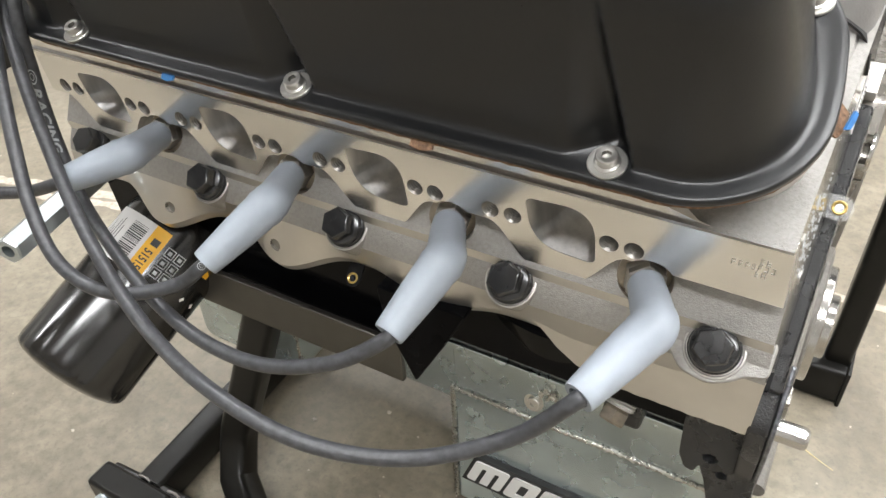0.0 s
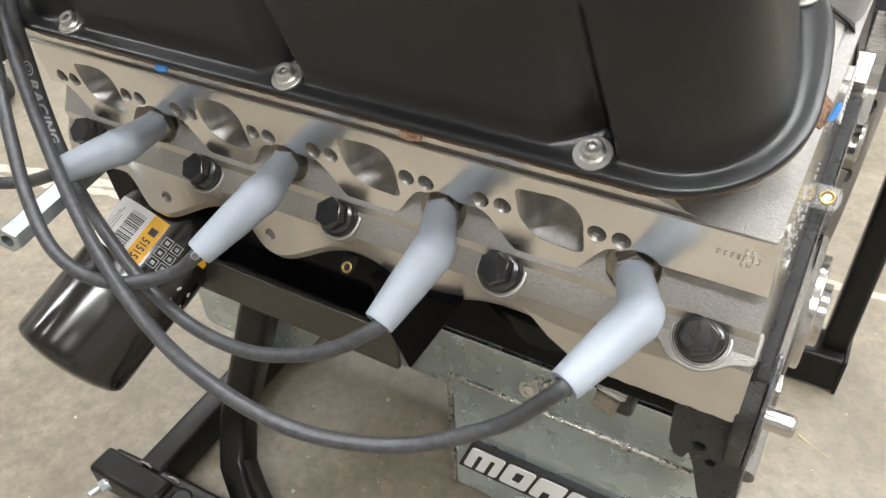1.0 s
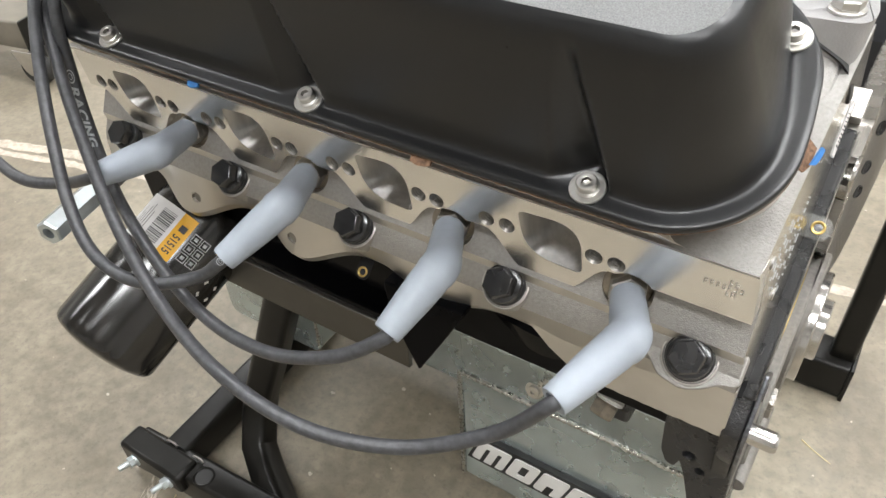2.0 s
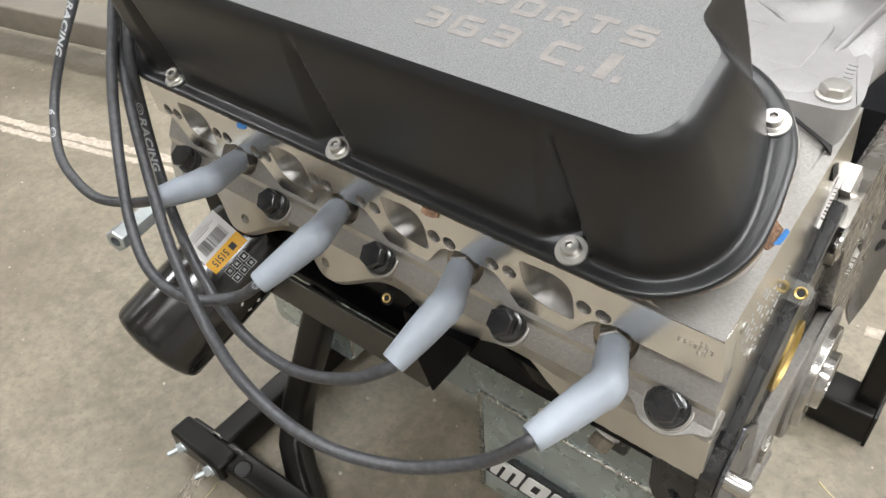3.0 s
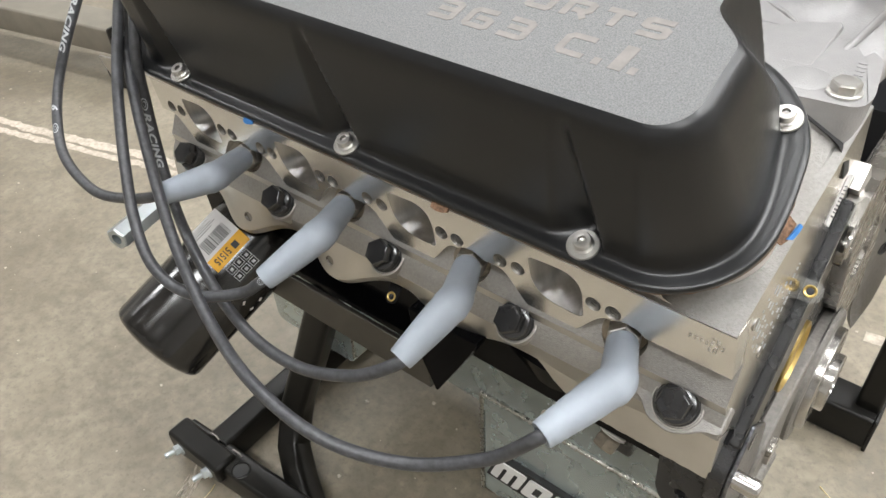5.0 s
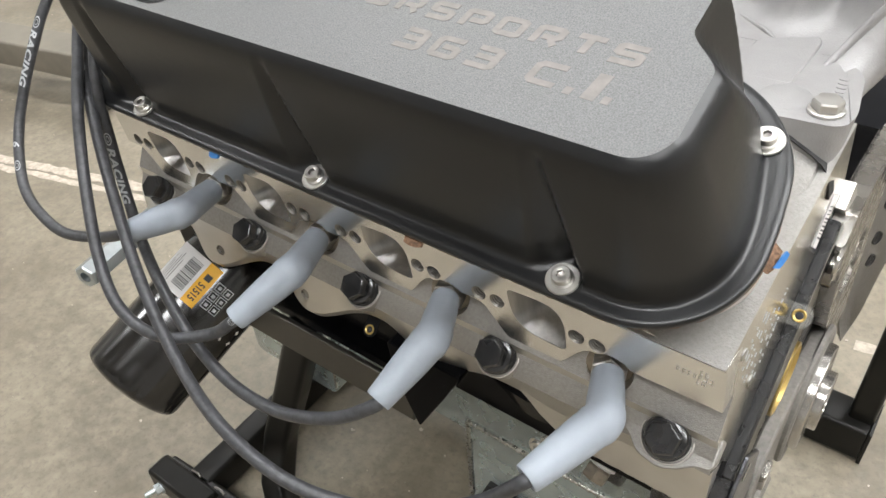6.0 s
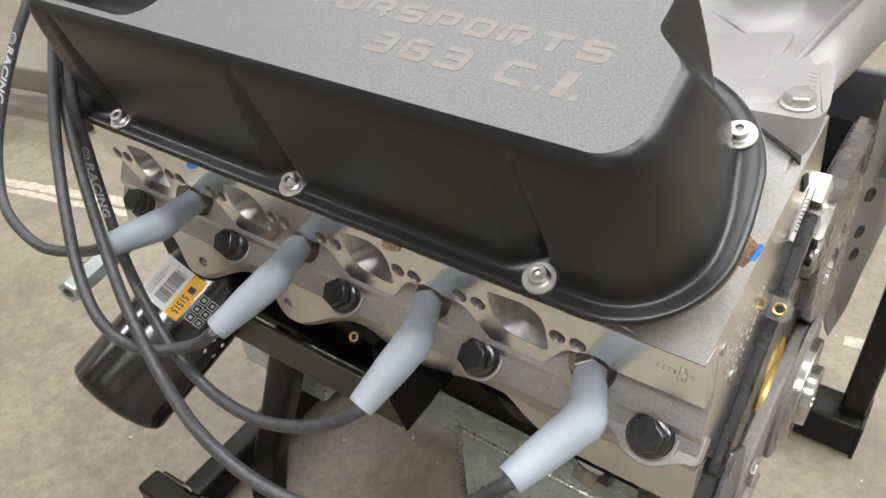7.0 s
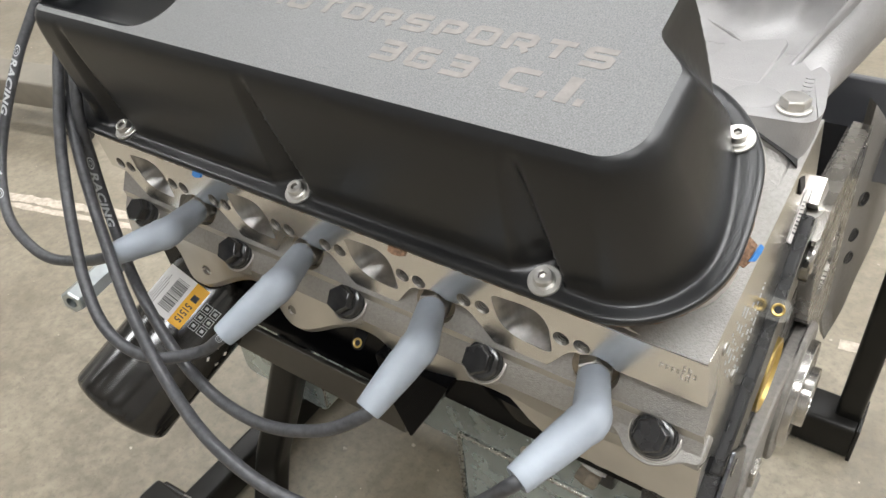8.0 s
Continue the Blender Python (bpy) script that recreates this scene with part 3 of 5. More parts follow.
def valve_cover():
    cover = thing("valve_cover", "tall black powder-coated valve cover with raised lettering on top", "valve cover", tuple(COVER_FRAME @ Vector((0.22, 0.06, 0))))
    base = even(rounded(-0.021, -0.0098, 0.4665, 0.1440, (0.055, 0.060, 0.045, 0.045), 80), 1000)
    wall = even(rounded(-0.021, -0.0145, 0.4708, 0.1580, (0.058, 0.060, 0.045, 0.045), 80), 1000)
    levels = ((-0.0042, 0.0012), (-0.0040, 0.0004), (-0.0034, 0), (-0.0014, 0), (-0.0006, 0.0003), (-0.0001, 0.0010), (0.0002, 0.0022), (0.0003, 0.0040), (0.0001, 0.0062),
              (0.0001, 0.0125), (0.0004, 0.0139), (0.0012, 0.0149), (0.0026, 0.0157), (0.0050, 0.0166), (0.0075, 0.0174), (0.010, 0.0180), (0.015, 0.0190), (0.020, 0.0200), (0.026, 0.0212),
              (0.032, 0.0224), (0.039, 0.0238), (0.046, 0.0252), (0.053, 0.0267), (0.060, 0.0282), (0.065, 0.0294), (0.070, 0.0306), (0.0760, 0.0326), (0.0797, 0.0347), (0.0818, 0.0368), (0.0830, 0.0394))

    def shaped(w, d):
        ring = inset_ring(wall if d > 0.0105 else base, d)
        out = []
        for p in ring:
            x, v = p.x, p.y
            up = min(max(w / 0.078, 0), 1)
            if d > 0.0105 and v > 0.06:
                v = 0.06 + (v - 0.06) * (0.81 + 0.19 * up)
            if w >= -0.0007 and d > 0.013 and v < 0.05 and x < 0.44:
                for xb in COVER_BOLTS:
                    # a flute that narrows to a point under the top edge, crisp on its back side
                    s = x - xb + 0.011 * up
                    wide = 0.005 + 0.016 * (1 - up)
                    side = 0.0056 + 0.0052 * (1 - up) ** 2
                    dent = max(0, 1 + s / wide) ** 1.3 if s < 0 else max(0, 1 - (s / side) ** 2)
                    v += 0.0130 * dent * (1 - up) ** 0.75
            if x > 0.36 and v > 0.042:
                # the wall draws in round the back corner, then steps into a pocket for the bolt
                kink = 0.0765 + 0.0375 * (1 - up)
                if d < 0.0105:
                    x -= corner_draw(v)
                else:
                    x -= 0.27 * back_bend(min(v, 0.114)) * (1 - up)
                    s = min(max((v - kink + 0.0042) / 0.0205, 0), 1)
                    x += (min(x, 0.4150 + 0.0150 * (1 - up)) - x) * s * s * (3 - 2 * s)
            out.append(COVER_FRAME @ Vector((x, v, w)))
        return out

    rings = [shaped(w, d) for w, d in levels]
    bm = bmesh.new()
    loft(bm, rings, caps=False)
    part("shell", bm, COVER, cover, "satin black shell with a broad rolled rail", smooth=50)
    dish = rounded(-0.002, 0.0290, 0.1330, 0.098, 0.026)
    slab = loft(bmesh.new(), [[p + COVER_FRAME.to_3x3() @ Vector((0, 0, h)) for p in rings[-1]] for h in (-0.0012, 0.0001)])
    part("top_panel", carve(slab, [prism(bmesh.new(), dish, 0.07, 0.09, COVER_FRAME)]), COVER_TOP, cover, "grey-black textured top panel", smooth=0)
    steps = ((0.0833, 0.0), (0.0815, 0.0022), (0.078, 0.0040), (0.073, 0.0062), (0.068, 0.0095), (0.0655, 0.0150), (0.065, 0.022))
    low = [[COVER_FRAME @ Vector((p[0], p[1], w)) for p in (inset_ring(even(dish, 90), d) if d else even(dish, 90))] for w, d in steps]
    bm = loft(bmesh.new(), low, caps=False)
    bm.faces.new([bm.verts.new(p) for p in low[-1]])
    bmesh.ops.remove_doubles(bm, verts=bm.verts, dist=1e-6)
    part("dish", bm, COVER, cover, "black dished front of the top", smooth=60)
    for text, x, v, high, wide, pitch in (("363 C.I.", 0.2830, 0.0456, 0.0144, 0.0178, 0.0207), ("MOTORSPORTS", 0.1930, 0.0660, 0.0126, 0.0166, 0.0193)):
        for letter, at in zip(text, letter_places(text, wide, pitch)):
            if letter != " ":
                bm = block_letter(letter, wide, high)
                bm.transform(COVER_FRAME @ Matrix.Translation((x + at, v, 0.0831)))
                part("letter", bm, LETTER, cover, "pale letter on the top", smooth=0)
    # cork gasket between cover and head
    gasket = even(rounded(-0.0180, -0.0086, 0.4662, 0.1430, (0.056, 0.060, 0.045, 0.045), 30), 300)
    rng = random.Random(4)
    rag = [(p[0] - (corner_draw(p[1]) if p[0] > 0.36 else 0) + rng.uniform(-0.0003, 0.0003), p[1] + rng.uniform(-0.0003, 0.0003)) for p in gasket]
    solo("valve_cover_gasket", prism(bmesh.new(), rag, -0.0072, -0.0039, COVER_FRAME), CORK, "thin brown cork gasket squeezed under the black cover", "gasket")


STROKES = {
    "3": (((0.10, 0.93), (0.84, 0.93), (0.93, 0.84), (0.93, 0.16), (0.84, 0.07), (0.0, 0.07)), ((0.25, 0.52), (0.90, 0.52))),
    "6": (((0.98, 0.93), (0.20, 0.93), (0.07, 0.80), (0.07, 0.16), (0.16, 0.07), (0.84, 0.07), (0.93, 0.16), (0.93, 0.43), (0.84, 0.52), (0.35, 0.52)),),
    "C": (((1.0, 0.93), (0.20, 0.93), (0.07, 0.80), (0.07, 0.20), (0.18, 0.07), (0.98, 0.07)),),
    "M": (((0.05, 0.0), (0.05, 0.84), (0.14, 0.93), (0.84, 0.93), (0.95, 0.84), (0.95, 0.0)), ((0.50, 0.88), (0.50, 0.20))),
    "O": (((0.5, 0.93), (0.16, 0.93), (0.07, 0.84), (0.07, 0.16), (0.16, 0.07), (0.84, 0.07), (0.93, 0.16), (0.93, 0.84), (0.84, 0.93), (0.5, 0.93)),),
    "T": (((0.0, 0.93), (1.0, 0.93)), ((0.50, 0.88), (0.50, 0.0))),
    "R": (((0.07, 0.0), (0.07, 0.84), (0.16, 0.93), (0.84, 0.93), (0.93, 0.84), (0.93, 0.52), (0.84, 0.43), (0.30, 0.43)), ((0.62, 0.40), (0.93, 0.0))),
    "S": (((1.0, 0.93), (0.16, 0.93), (0.07, 0.84), (0.07, 0.60), (0.16, 0.52), (0.84, 0.52), (0.93, 0.43), (0.93, 0.16), (0.84, 0.07), (0.0, 0.07)),),
    "P": (((0.07, 0.0), (0.07, 0.84), (0.16, 0.93), (0.84, 0.93), (0.93, 0.84), (0.93, 0.48), (0.84, 0.39), (0.30, 0.39)),),
    "I": (((0.5, 0.0), (0.5, 1.0)),),
    ".": (((0.5, 0.0), (0.5, 0.27)),),
}


def letter_places(text, wide, pitch):
    """Where each letter begins along the line."""
    out, at = [], 0.0
    for a in text:
        out.append(at)
        at += {" ": pitch * 0.55, ".": wide * 0.47, "I": wide * 0.52}.get(a, pitch)
    return out


def block_letter(letter, wide, high):
    """One square-cut leaning letter, drawn with bars of even width."""
    bar = 0.0037
    w = wide * {"I": 0.40, ".": 0.24}.get(letter, 1.0)
    bm = bmesh.new()
    for k, line in enumerate(STROKES[letter]):
        pts = [Vector((bar * 0.5 + x * (w - bar), bar * 0.36 + y * (high - bar * 0.72)) if len(line) > 2 or letter in "MTR" else (w * 0.5, y * high)) for x, y in line]
        if letter == "3" and k:
            pts = [Vector((x * w, high * 0.52)) for x in (0.25, 0.86)]
        thick = {"I": 0.0062, ".": 0.0036}.get(letter, bar)
        rows = []
        for i, p in enumerate(pts):
            a = (p - pts[i - 1]).normalized() if i else (pts[1] - p).normalized()
            b = (pts[i + 1] - p).normalized() if i < len(pts) - 1 else a
            n = Vector((-(a + b).y, (a + b).x)).normalized()
            # bars are thinner up and down than across
            half = thick * (0.5 if abs(n.x) > 0.8 or letter in "I." else 0.40) / max(n.dot(Vector((-a.y, a.x))), 0.5)
            rows.append((p + n * half, p - n * half))
        top = 0.00022 + 0.00003 * k
        loft(bm, [[Vector((q.x + 0.20 * q.y, q.y, h)) for q, h in ((l, top), (r, top), (r, -0.0006), (l, -0.0006))] for l, r in rows])
    return bm


def lettering(text, size, thick, wide=1.0, lean=0.0, bold=0.0, gap=1.0):
    data = bpy.data.curves.new("lettering", "FONT")
    data.body, data.size, data.extrude, data.shear = text, size, thick, lean
    data.resolution_u, data.offset, data.space_character = 3, bold, gap
    ob = new("lettering", data)
    bpy.context.view_layer.update()
    me = bpy.data.meshes.new_from_object(ob.evaluated_get(bpy.context.evaluated_depsgraph_get()))
    bpy.data.objects.remove(ob)
    bpy.data.curves.remove(data)
    bm = bmesh.new()
    bm.from_mesh(me)
    bpy.data.meshes.remove(me)
    bm.transform(Matrix.Diagonal((wide, 1, 1, 1)))
    return bm


def cover_bolt(x, v):
    m = COVER_FRAME @ Matrix.Translation((x, v, 0.0002))
    bolt = thing("cover_bolt", "stainless socket-head bolt with washer holding the black cover", "bolt", tuple(m.translation), "cover bolts")
    part("washer", lathe(bmesh.new(), [(0.0084, -0.0006), (0.0087, 0.0003), (0.0087, 0.0012), (0.0083, 0.0016), (0.004, 0.0016)], m, 36), STEEL, bolt)
    hexagon = []
    for i in range(30):
        g = 2 * math.pi * i / 30
        r = 0.0021 / math.cos((g + 0.3) % (math.pi / 3) - math.pi / 6)
        hexagon.append((r * math.cos(g), r * math.sin(g)))
    rings = [circle(r, 30, m, h) for r, h in ((0.0058, 0.0014), (0.0058, 0.0022), (0.0049, 0.0028), (0.0049, 0.0060), (0.0045, 0.0066), (0.0036, 0.0067))]
    rings += [[m @ Vector((x * q, y * q, h)) for x, y in hexagon] for q, h in ((1.0, 0.0064), (1.0, 0.0040), (0.3, 0.0036))]
    cap = part("socket_head", loft(bmesh.new(), rings), STEEL, bolt, smooth=30)
    # Socket walls take a darker metal, painting in the shade of the recess.
    repaint(cap, THREAD, lambda c, n: (m.inverted() @ c).z < 0.0062 and (m.inverted() @ c).xy.length < 0.0027 and n.dot(m.to_3x3() @ Vector((0, 0, 1))) < 0.5)


valve_cover()
for x in COVER_BOLTS:
    cover_bolt(x, 0.0)
cover_bolt(0.4425, 0.1065)


def gasket_tab(x, wide, high, root):
    """Outline of a torn tab that sticks out from under the cover."""
    rng = random.Random(int(x * 1000))
    return [(-wide / 2, root), (-wide / 2 + rng.uniform(0, 0.002), -high * 0.8), (-wide * 0.1, -high), (wide * 0.2, -high * rng.uniform(0.75, 1)), (wide / 2, -high * 0.6), (wide / 2, root)]


for name, x, v, w, h, mat, label, turn in (("tape_scrap", 0.1325, -0.0088, 0.0095, 0.0040, TAPE, "scrap of blue tape stuck under the cover's edge", 0),
                                           ("cork_scrap", 0.2985, -0.0088, 0.0125, 0.0045, CORK, "torn brown cork tab under the cover's edge", 0),
                                           ("cork_scrap", 0.4660, 0.0500, 0.015, 0.0054, CORK, "torn cork tab at the rounded back of the cover", 80),
                                           ("tape_scrap", 0.4714, 0.0505, 0.0105, 0.0014, TAPE, "scrap of blue tape on a torn cork tab", 80)):
    m = COVER_FRAME @ Matrix.Translation((x, v, -0.0058 + (0.0004 if mat is TAPE else 0))) @ Matrix.Rotation(radians(turn), 4, "Z") @ Matrix.Rotation(radians(50 if turn else 28), 4, "X")
    solo(name, prism(bmesh.new(), gasket_tab(x, w, h, 0.0012 if turn and mat is TAPE else 0.004), -0.0006, 0.0006, m), mat, label, "scrap", smooth=0)

# ---- ignition wires ----
def ignition_wire(n, plug, elbow, end, run):
    """A grey elbow boot on a plug, and its black cable."""
    wire = thing("ignition_wire", ("black ignition cable with grey boot, looping in front of the floor", "black ignition cable with grey boot, crossing the oil filter",
                                   "black ignition cable with grey boot, sagging under the head", "long black ignition cable with grey boot, hanging lowest")[n], "ignition wire", tuple(end), "ignition wires")
    plug, elbow, end = plug_at(PLUGS[n], 0.0165), Vector(elbow), Vector(end)
    a, b = (plug - elbow).normalized(), (end - elbow).normalized()
    la, lb = (elbow - plug).length, (end - elbow).length
    stations = [(plug + (elbow - plug) * f, -a, r) for f, r in ((0, 0.0092), (0.3, 0.0097), (0.55, 0.0100))]
    out = (-(a + b)).normalized()
    for k in range(9):
        u = k / 8
        c0, c1 = elbow + a * 0.0085, elbow + b * 0.0085
        p = c0 * (1 - u) ** 2 + elbow * 2 * u * (1 - u) + c1 * u * u + out * 0.0012 * math.sin(math.pi * u)
        stations.append((p, (-a * (1 - u) + b * u).normalized(), 0.0102 + 0.0009 * math.sin(math.pi * u * 0.75) + (0.00035 if k in (6, 7) else 0)))
    stations += [(elbow + b * lb * f, b, r) for f, r in ((0.33, 0.0106), (0.5, 0.0101), (0.7, 0.0093), (0.9, 0.0085), (0.985, 0.0081), (1.0, 0.0077))]
    side = (Vector((0, 0, 1)) - a * a.z).normalized()
    rings = []
    for p, way, r in stations:
        m = frame_of(way, p, side)
        side = m.to_3x3() @ Vector((1, 0, 0))
        ring = circle(r, 36, m)
        rings.append(ring)
    m = frame_of(b, end, side)
    rings.append(circle(0.0052, 36, m))
    rings.append(circle(0.0046, 36, m, -0.004))
    part("boot", loft(bmesh.new(), rings), BOOT, wire, "light grey silicone boot", smooth=60)
    line = spline([end - b * 0.004, end + b * 0.004] + [Vector(p) for p in run], 150)
    cable = part("cable", sweep(bmesh.new(), line, 0.0041, 20), CABLE, wire, "black rubber cable with white print", smooth=80)
    # the printed word after an oval outline
    def spot(s, g):
        k = min(max(int(s * 150), 0), 148)
        p = line[k].lerp(line[k + 1], s * 150 - k)
        t = (line[k + 1] - line[k]).normalized()
        o = (Vector((0.5, -0.6, 0.62)) - t * t.dot(Vector((0.5, -0.6, 0.62)))).normalized()
        return p + (o * math.cos(radians(g)) + t.cross(o) * math.sin(radians(g))) * 0.00428

    long = sum((line[k + 1] - line[k]).length for k in range(150))
    for s, text in PRINTS[n]:
        bm = bmesh.new()
        oval = 0.011 / long
        for shrink in (1.0, 0.5):
            loop = [[spot(s + oval * (0.62 - 0.5 * g * math.cos(radians(q * 15))), 34 * g * math.sin(radians(q * 15))) for q in range(25)] for g in (shrink, shrink * 0.8)]
            loft(bm, loop, closed=False, caps=False)
        if len(text) != 1:
            part("oval", bm, PRINT, cable, "worn white oval outline", smooth=0)
        else:
            bm.free()
        if not text:
            continue
        bm = lettering(text, 0.0072, 0, 1.75, 0.25, 0.00025, 1.08)
        bmesh.ops.triangulate(bm, faces=bm.faces)
        bmesh.ops.subdivide_edges(bm, edges=bm.edges, cuts=3, use_grid_fill=True)
        for v in bm.verts:
            v.co = spot(s - v.co.x / long, math.degrees((v.co.y - 0.0026) / 0.0042))
        part("print", bm, PRINT, cable, "worn white printed word", smooth=0)


PRINTS = ([(0.46, ""), (0.54, "6"), (0.78, "RACING")], [(0.045, "")], [(0.74, "RACING")], [(0.88, "RACING")])
WIRES = (
    ((0.0735, 0.004, 0.022), (0.092, -0.030, 0.030), (0.064, -0.063, 0.021),
     ((0.034, -0.070, 0.009), (0.001, -0.079, 0.005), (-0.031, -0.078, 0.009), (-0.060, -0.071, 0.017), (-0.085, -0.056, 0.030), (-0.100, -0.039, 0.049), (-0.105, -0.020, 0.074), (-0.105, 0.0, 0.101), (-0.106, 0.022, 0.126), (-0.10, 0.06, 0.165), (-0.08, 0.12, 0.21))),
    ((0.185, 0.004, 0.022), (0.205, -0.031, 0.030), (0.187, -0.072, 0.009),
     ((0.170, -0.081, -0.006), (0.146, -0.097, -0.010), (0.120, -0.103, -0.009), (0.094, -0.101, 0.001), (0.071, -0.090, 0.022), (0.052, -0.075, 0.046), (0.032, -0.058, 0.068), (0.011, -0.039, 0.089), (-0.008, -0.018, 0.111), (-0.035, 0.02, 0.15), (-0.06, 0.09, 0.21))),
    ((0.296, 0.004, 0.022), (0.314, -0.027, 0.027), (0.305, -0.070, 0.007),
     ((0.277, -0.084, -0.014), (0.234, -0.091, -0.030), (0.189, -0.091, -0.032), (0.146, -0.084, -0.023), (0.102, -0.070, -0.011), (0.061, -0.053, 0.0), (0.029, -0.036, 0.024), (0.014, -0.025, 0.063), (0.010, -0.016, 0.109), (-0.01, 0.02, 0.16), (-0.05, 0.09, 0.22))),
    ((0.407, 0.004, 0.022), (0.421, -0.024, 0.025), (0.403, -0.070, 0.014),
     ((0.376, -0.082, -0.017), (0.333, -0.104, -0.033), (0.286, -0.124, -0.025), (0.230, -0.125, -0.015), (0.167, -0.108, -0.012), (0.112, -0.087, 0.010), (0.062, -0.061, 0.040), (0.017, -0.033, 0.079), (-0.024, -0.001, 0.118), (-0.05, 0.04, 0.16), (-0.065, 0.10, 0.215))),
)
for n, (plug, elbow, end, run) in enumerate(WIRES):
    ignition_wire(n, plug, elbow, end, run)

# ---- engine block ----
CRANK_AT = Vector((0.0, 0.207, -0.143))


def engine_block():
    block = thing("engine_block", "black painted engine block with bare machined faces", "engine block", (0.22, 0.19, -0.16))
    # flanks, valley and skirt as one closed body
    def section(x):
        return [Vector((x, 0.146, 0.077)), bank(-0.045, -0.16, x), bank(-0.045, 0.010, x), bank(-0.050, 0.014, x), Vector((x, 0.0270, -0.070)), Vector((x, 0.0300, -0.097 if x > 0.25 else -0.122)), Vector((x, 0.070, -0.146)), Vector((x, 0.078, -0.158)),
                Vector((x, 0.302, -0.158)), Vector((x, 0.310, -0.146)), Vector((x, 0.366, -0.060)), Vector((x, 0.380, -0.026)), Vector((x, 0.236, 0.077))]
    part("body", loft(bmesh.new(), [section(x) for x in (-0.035, 0.0, 0.1, 0.2, 0.248, 0.252, 0.3, 0.38, 0.44, 0.474)]), BLACK_PAINT, block, "gloss black painted body", smooth=30)
    # bare pad on the flank near the back, with a ragged edge of paint
    rng = random.Random(14)
    edge = [(0.340, -0.022), (0.346, -0.034), (0.3532, -0.0409), (0.362, -0.0518), (0.374, -0.0615), (0.386, -0.0665)]
    edge += [(0.394 + 0.0038 * k, -0.0686 + rng.uniform(-0.0006, 0.0006)) for k in range(21)] + [(0.4715, -0.0690), (0.4720, -0.022)]
    part("bare_pad", loft(bmesh.new(), [[Vector((x, y + (z + 0.045) * -0.10, z)) for x, z in edge] for y in (0.0120, 0.055)]), SATIN, block, "bare metal pad on the flank", smooth=20)
    part("flank_rail", box(bmesh.new(), (0.040, 0.0120, -0.1405), (0.250, 0.0170, -0.1030)), RAIL, block, "bare dull steel rail along the flank", bevel=0.001)
    # core hole tags along the flank are hidden; ribs of the black casting show between the lobes
    rng = random.Random(2)
    for x0, x1, dip in ((0.318, 0.384, 0.010),):
        bm = bmesh.new()
        rings = []
        for i in range(9):
            x = x0 + (x1 - x0) * i / 8
            s = math.sin(math.pi * i / 8)
            rings.append([bank(-0.046, 0.008, x), bank(-0.048, 0.020 + dip * 0.5 * s, x), bank(-0.075, 0.028 + dip * s, x), bank(-0.080, 0.020, x)])
        part("flank_lug", loft(bm, rings), BLACK_PAINT, block, smooth=30)
    tip = round_poly([(0.246, -0.040), (0.253, -0.068), (0.2764, -0.1035), (0.2985, -0.062), (0.309, -0.040)], 0.003)
    part("mount_lug", loft(bmesh.new(), [[Vector((x, y + (z + 0.05) * 0.15, z)) for x, z in tip] for y in (-0.002, 0.045)]), BLACK_PAINT, block, "pointed black mounting lug", smooth=20, bevel=0.002)
    # deck behind the head, and the flange for the gearbox
    bm = bmesh.new()
    deck = [bank(-0.045, 0.012), bank(-0.045, -0.1465), bank(-0.075, -0.1465), bank(-0.075, 0.012)]
    loft(bm, [[Vector((x, p.y, p.z)) for p in deck] for x in (0.470, 0.4808)])
    part("deck_end", bm, BLACK_CAST, block, "rough black end of the deck", bevel=0.002)
    edge = [bank(-0.0458, 0.011), bank(-0.0458, -0.146), bank(-0.074, -0.146), bank(-0.074, 0.011)]
    part("deck_edge", loft(bmesh.new(), [[Vector((x, p.y, p.z)) for p in edge] for x in (0.4808, 0.4813)]), RAIL, block, "bare machined edge of the deck")
    # Coloured black to carry the shade of the deep recess.
    part("back_wall", rod(bmesh.new(), (0.474, 0.205, -0.118), (0.4765, 0.205, -0.118), 0.140, n=64), BLACK_CAST, block, "back wall blackened for the shade in the recess")
    # machined bell face: gallery boss, top rail, ring round the cam bore, and the far side
    face = round_poly([(0.121, 0.0350), (0.1250, 0.0490), (0.1500, 0.0690), (0.262, 0.0690), (0.272, 0.041), (0.287, -0.010), (0.317, -0.092), (0.352, -0.165),
                       (0.290, -0.165), (0.268, -0.142), (0.236, -0.100), (0.205, -0.068), (0.190, -0.042), (0.173, -0.005), (0.158, 0.022), (0.144, 0.034), (0.128, 0.030)],
                      [0.006, 0.006, 0.004, 0.004, 0.010, 0.012, 0.012, 0.006, 0.006, 0.010, 0.012, 0.010, 0.008, 0.010, 0.008, 0.008, 0.006])
    cuts = [rod(bmesh.new(), (0.478, y, z), (0.50, y, z), r, n=40) for y, z, r in ((0.236, -0.032, 0.0265), (0.1330, 0.0460, 0.0100), (0.2790, 0.0080, 0.0055), (0.2480, 0.0620, 0.0050), (0.301, -0.092, 0.0055), (0.165, 0.062, 0.0050))]
    bell = carve(loft(bmesh.new(), [[Vector((x, y, z)) for y, z in face] for x in (0.4742, 0.4860)]), cuts)
    part("bell_face", bell, BELL_FACE, block, "bright machined face for the bell housing", smooth=20)
    ring = [(0.0265, -0.003), (0.0265, 0.0001), (0.0285, 0.0004), (0.0300, 0.0001), (0.0300, -0.001)]
    part("cam_bore_lip", loft(bmesh.new(), [circle(r, 48, frame_of((1, 0, 0), (0.486, 0.236, -0.032)), h) for r, h in ring], caps=False), CRANK, block, "bright lip of the cam bore")
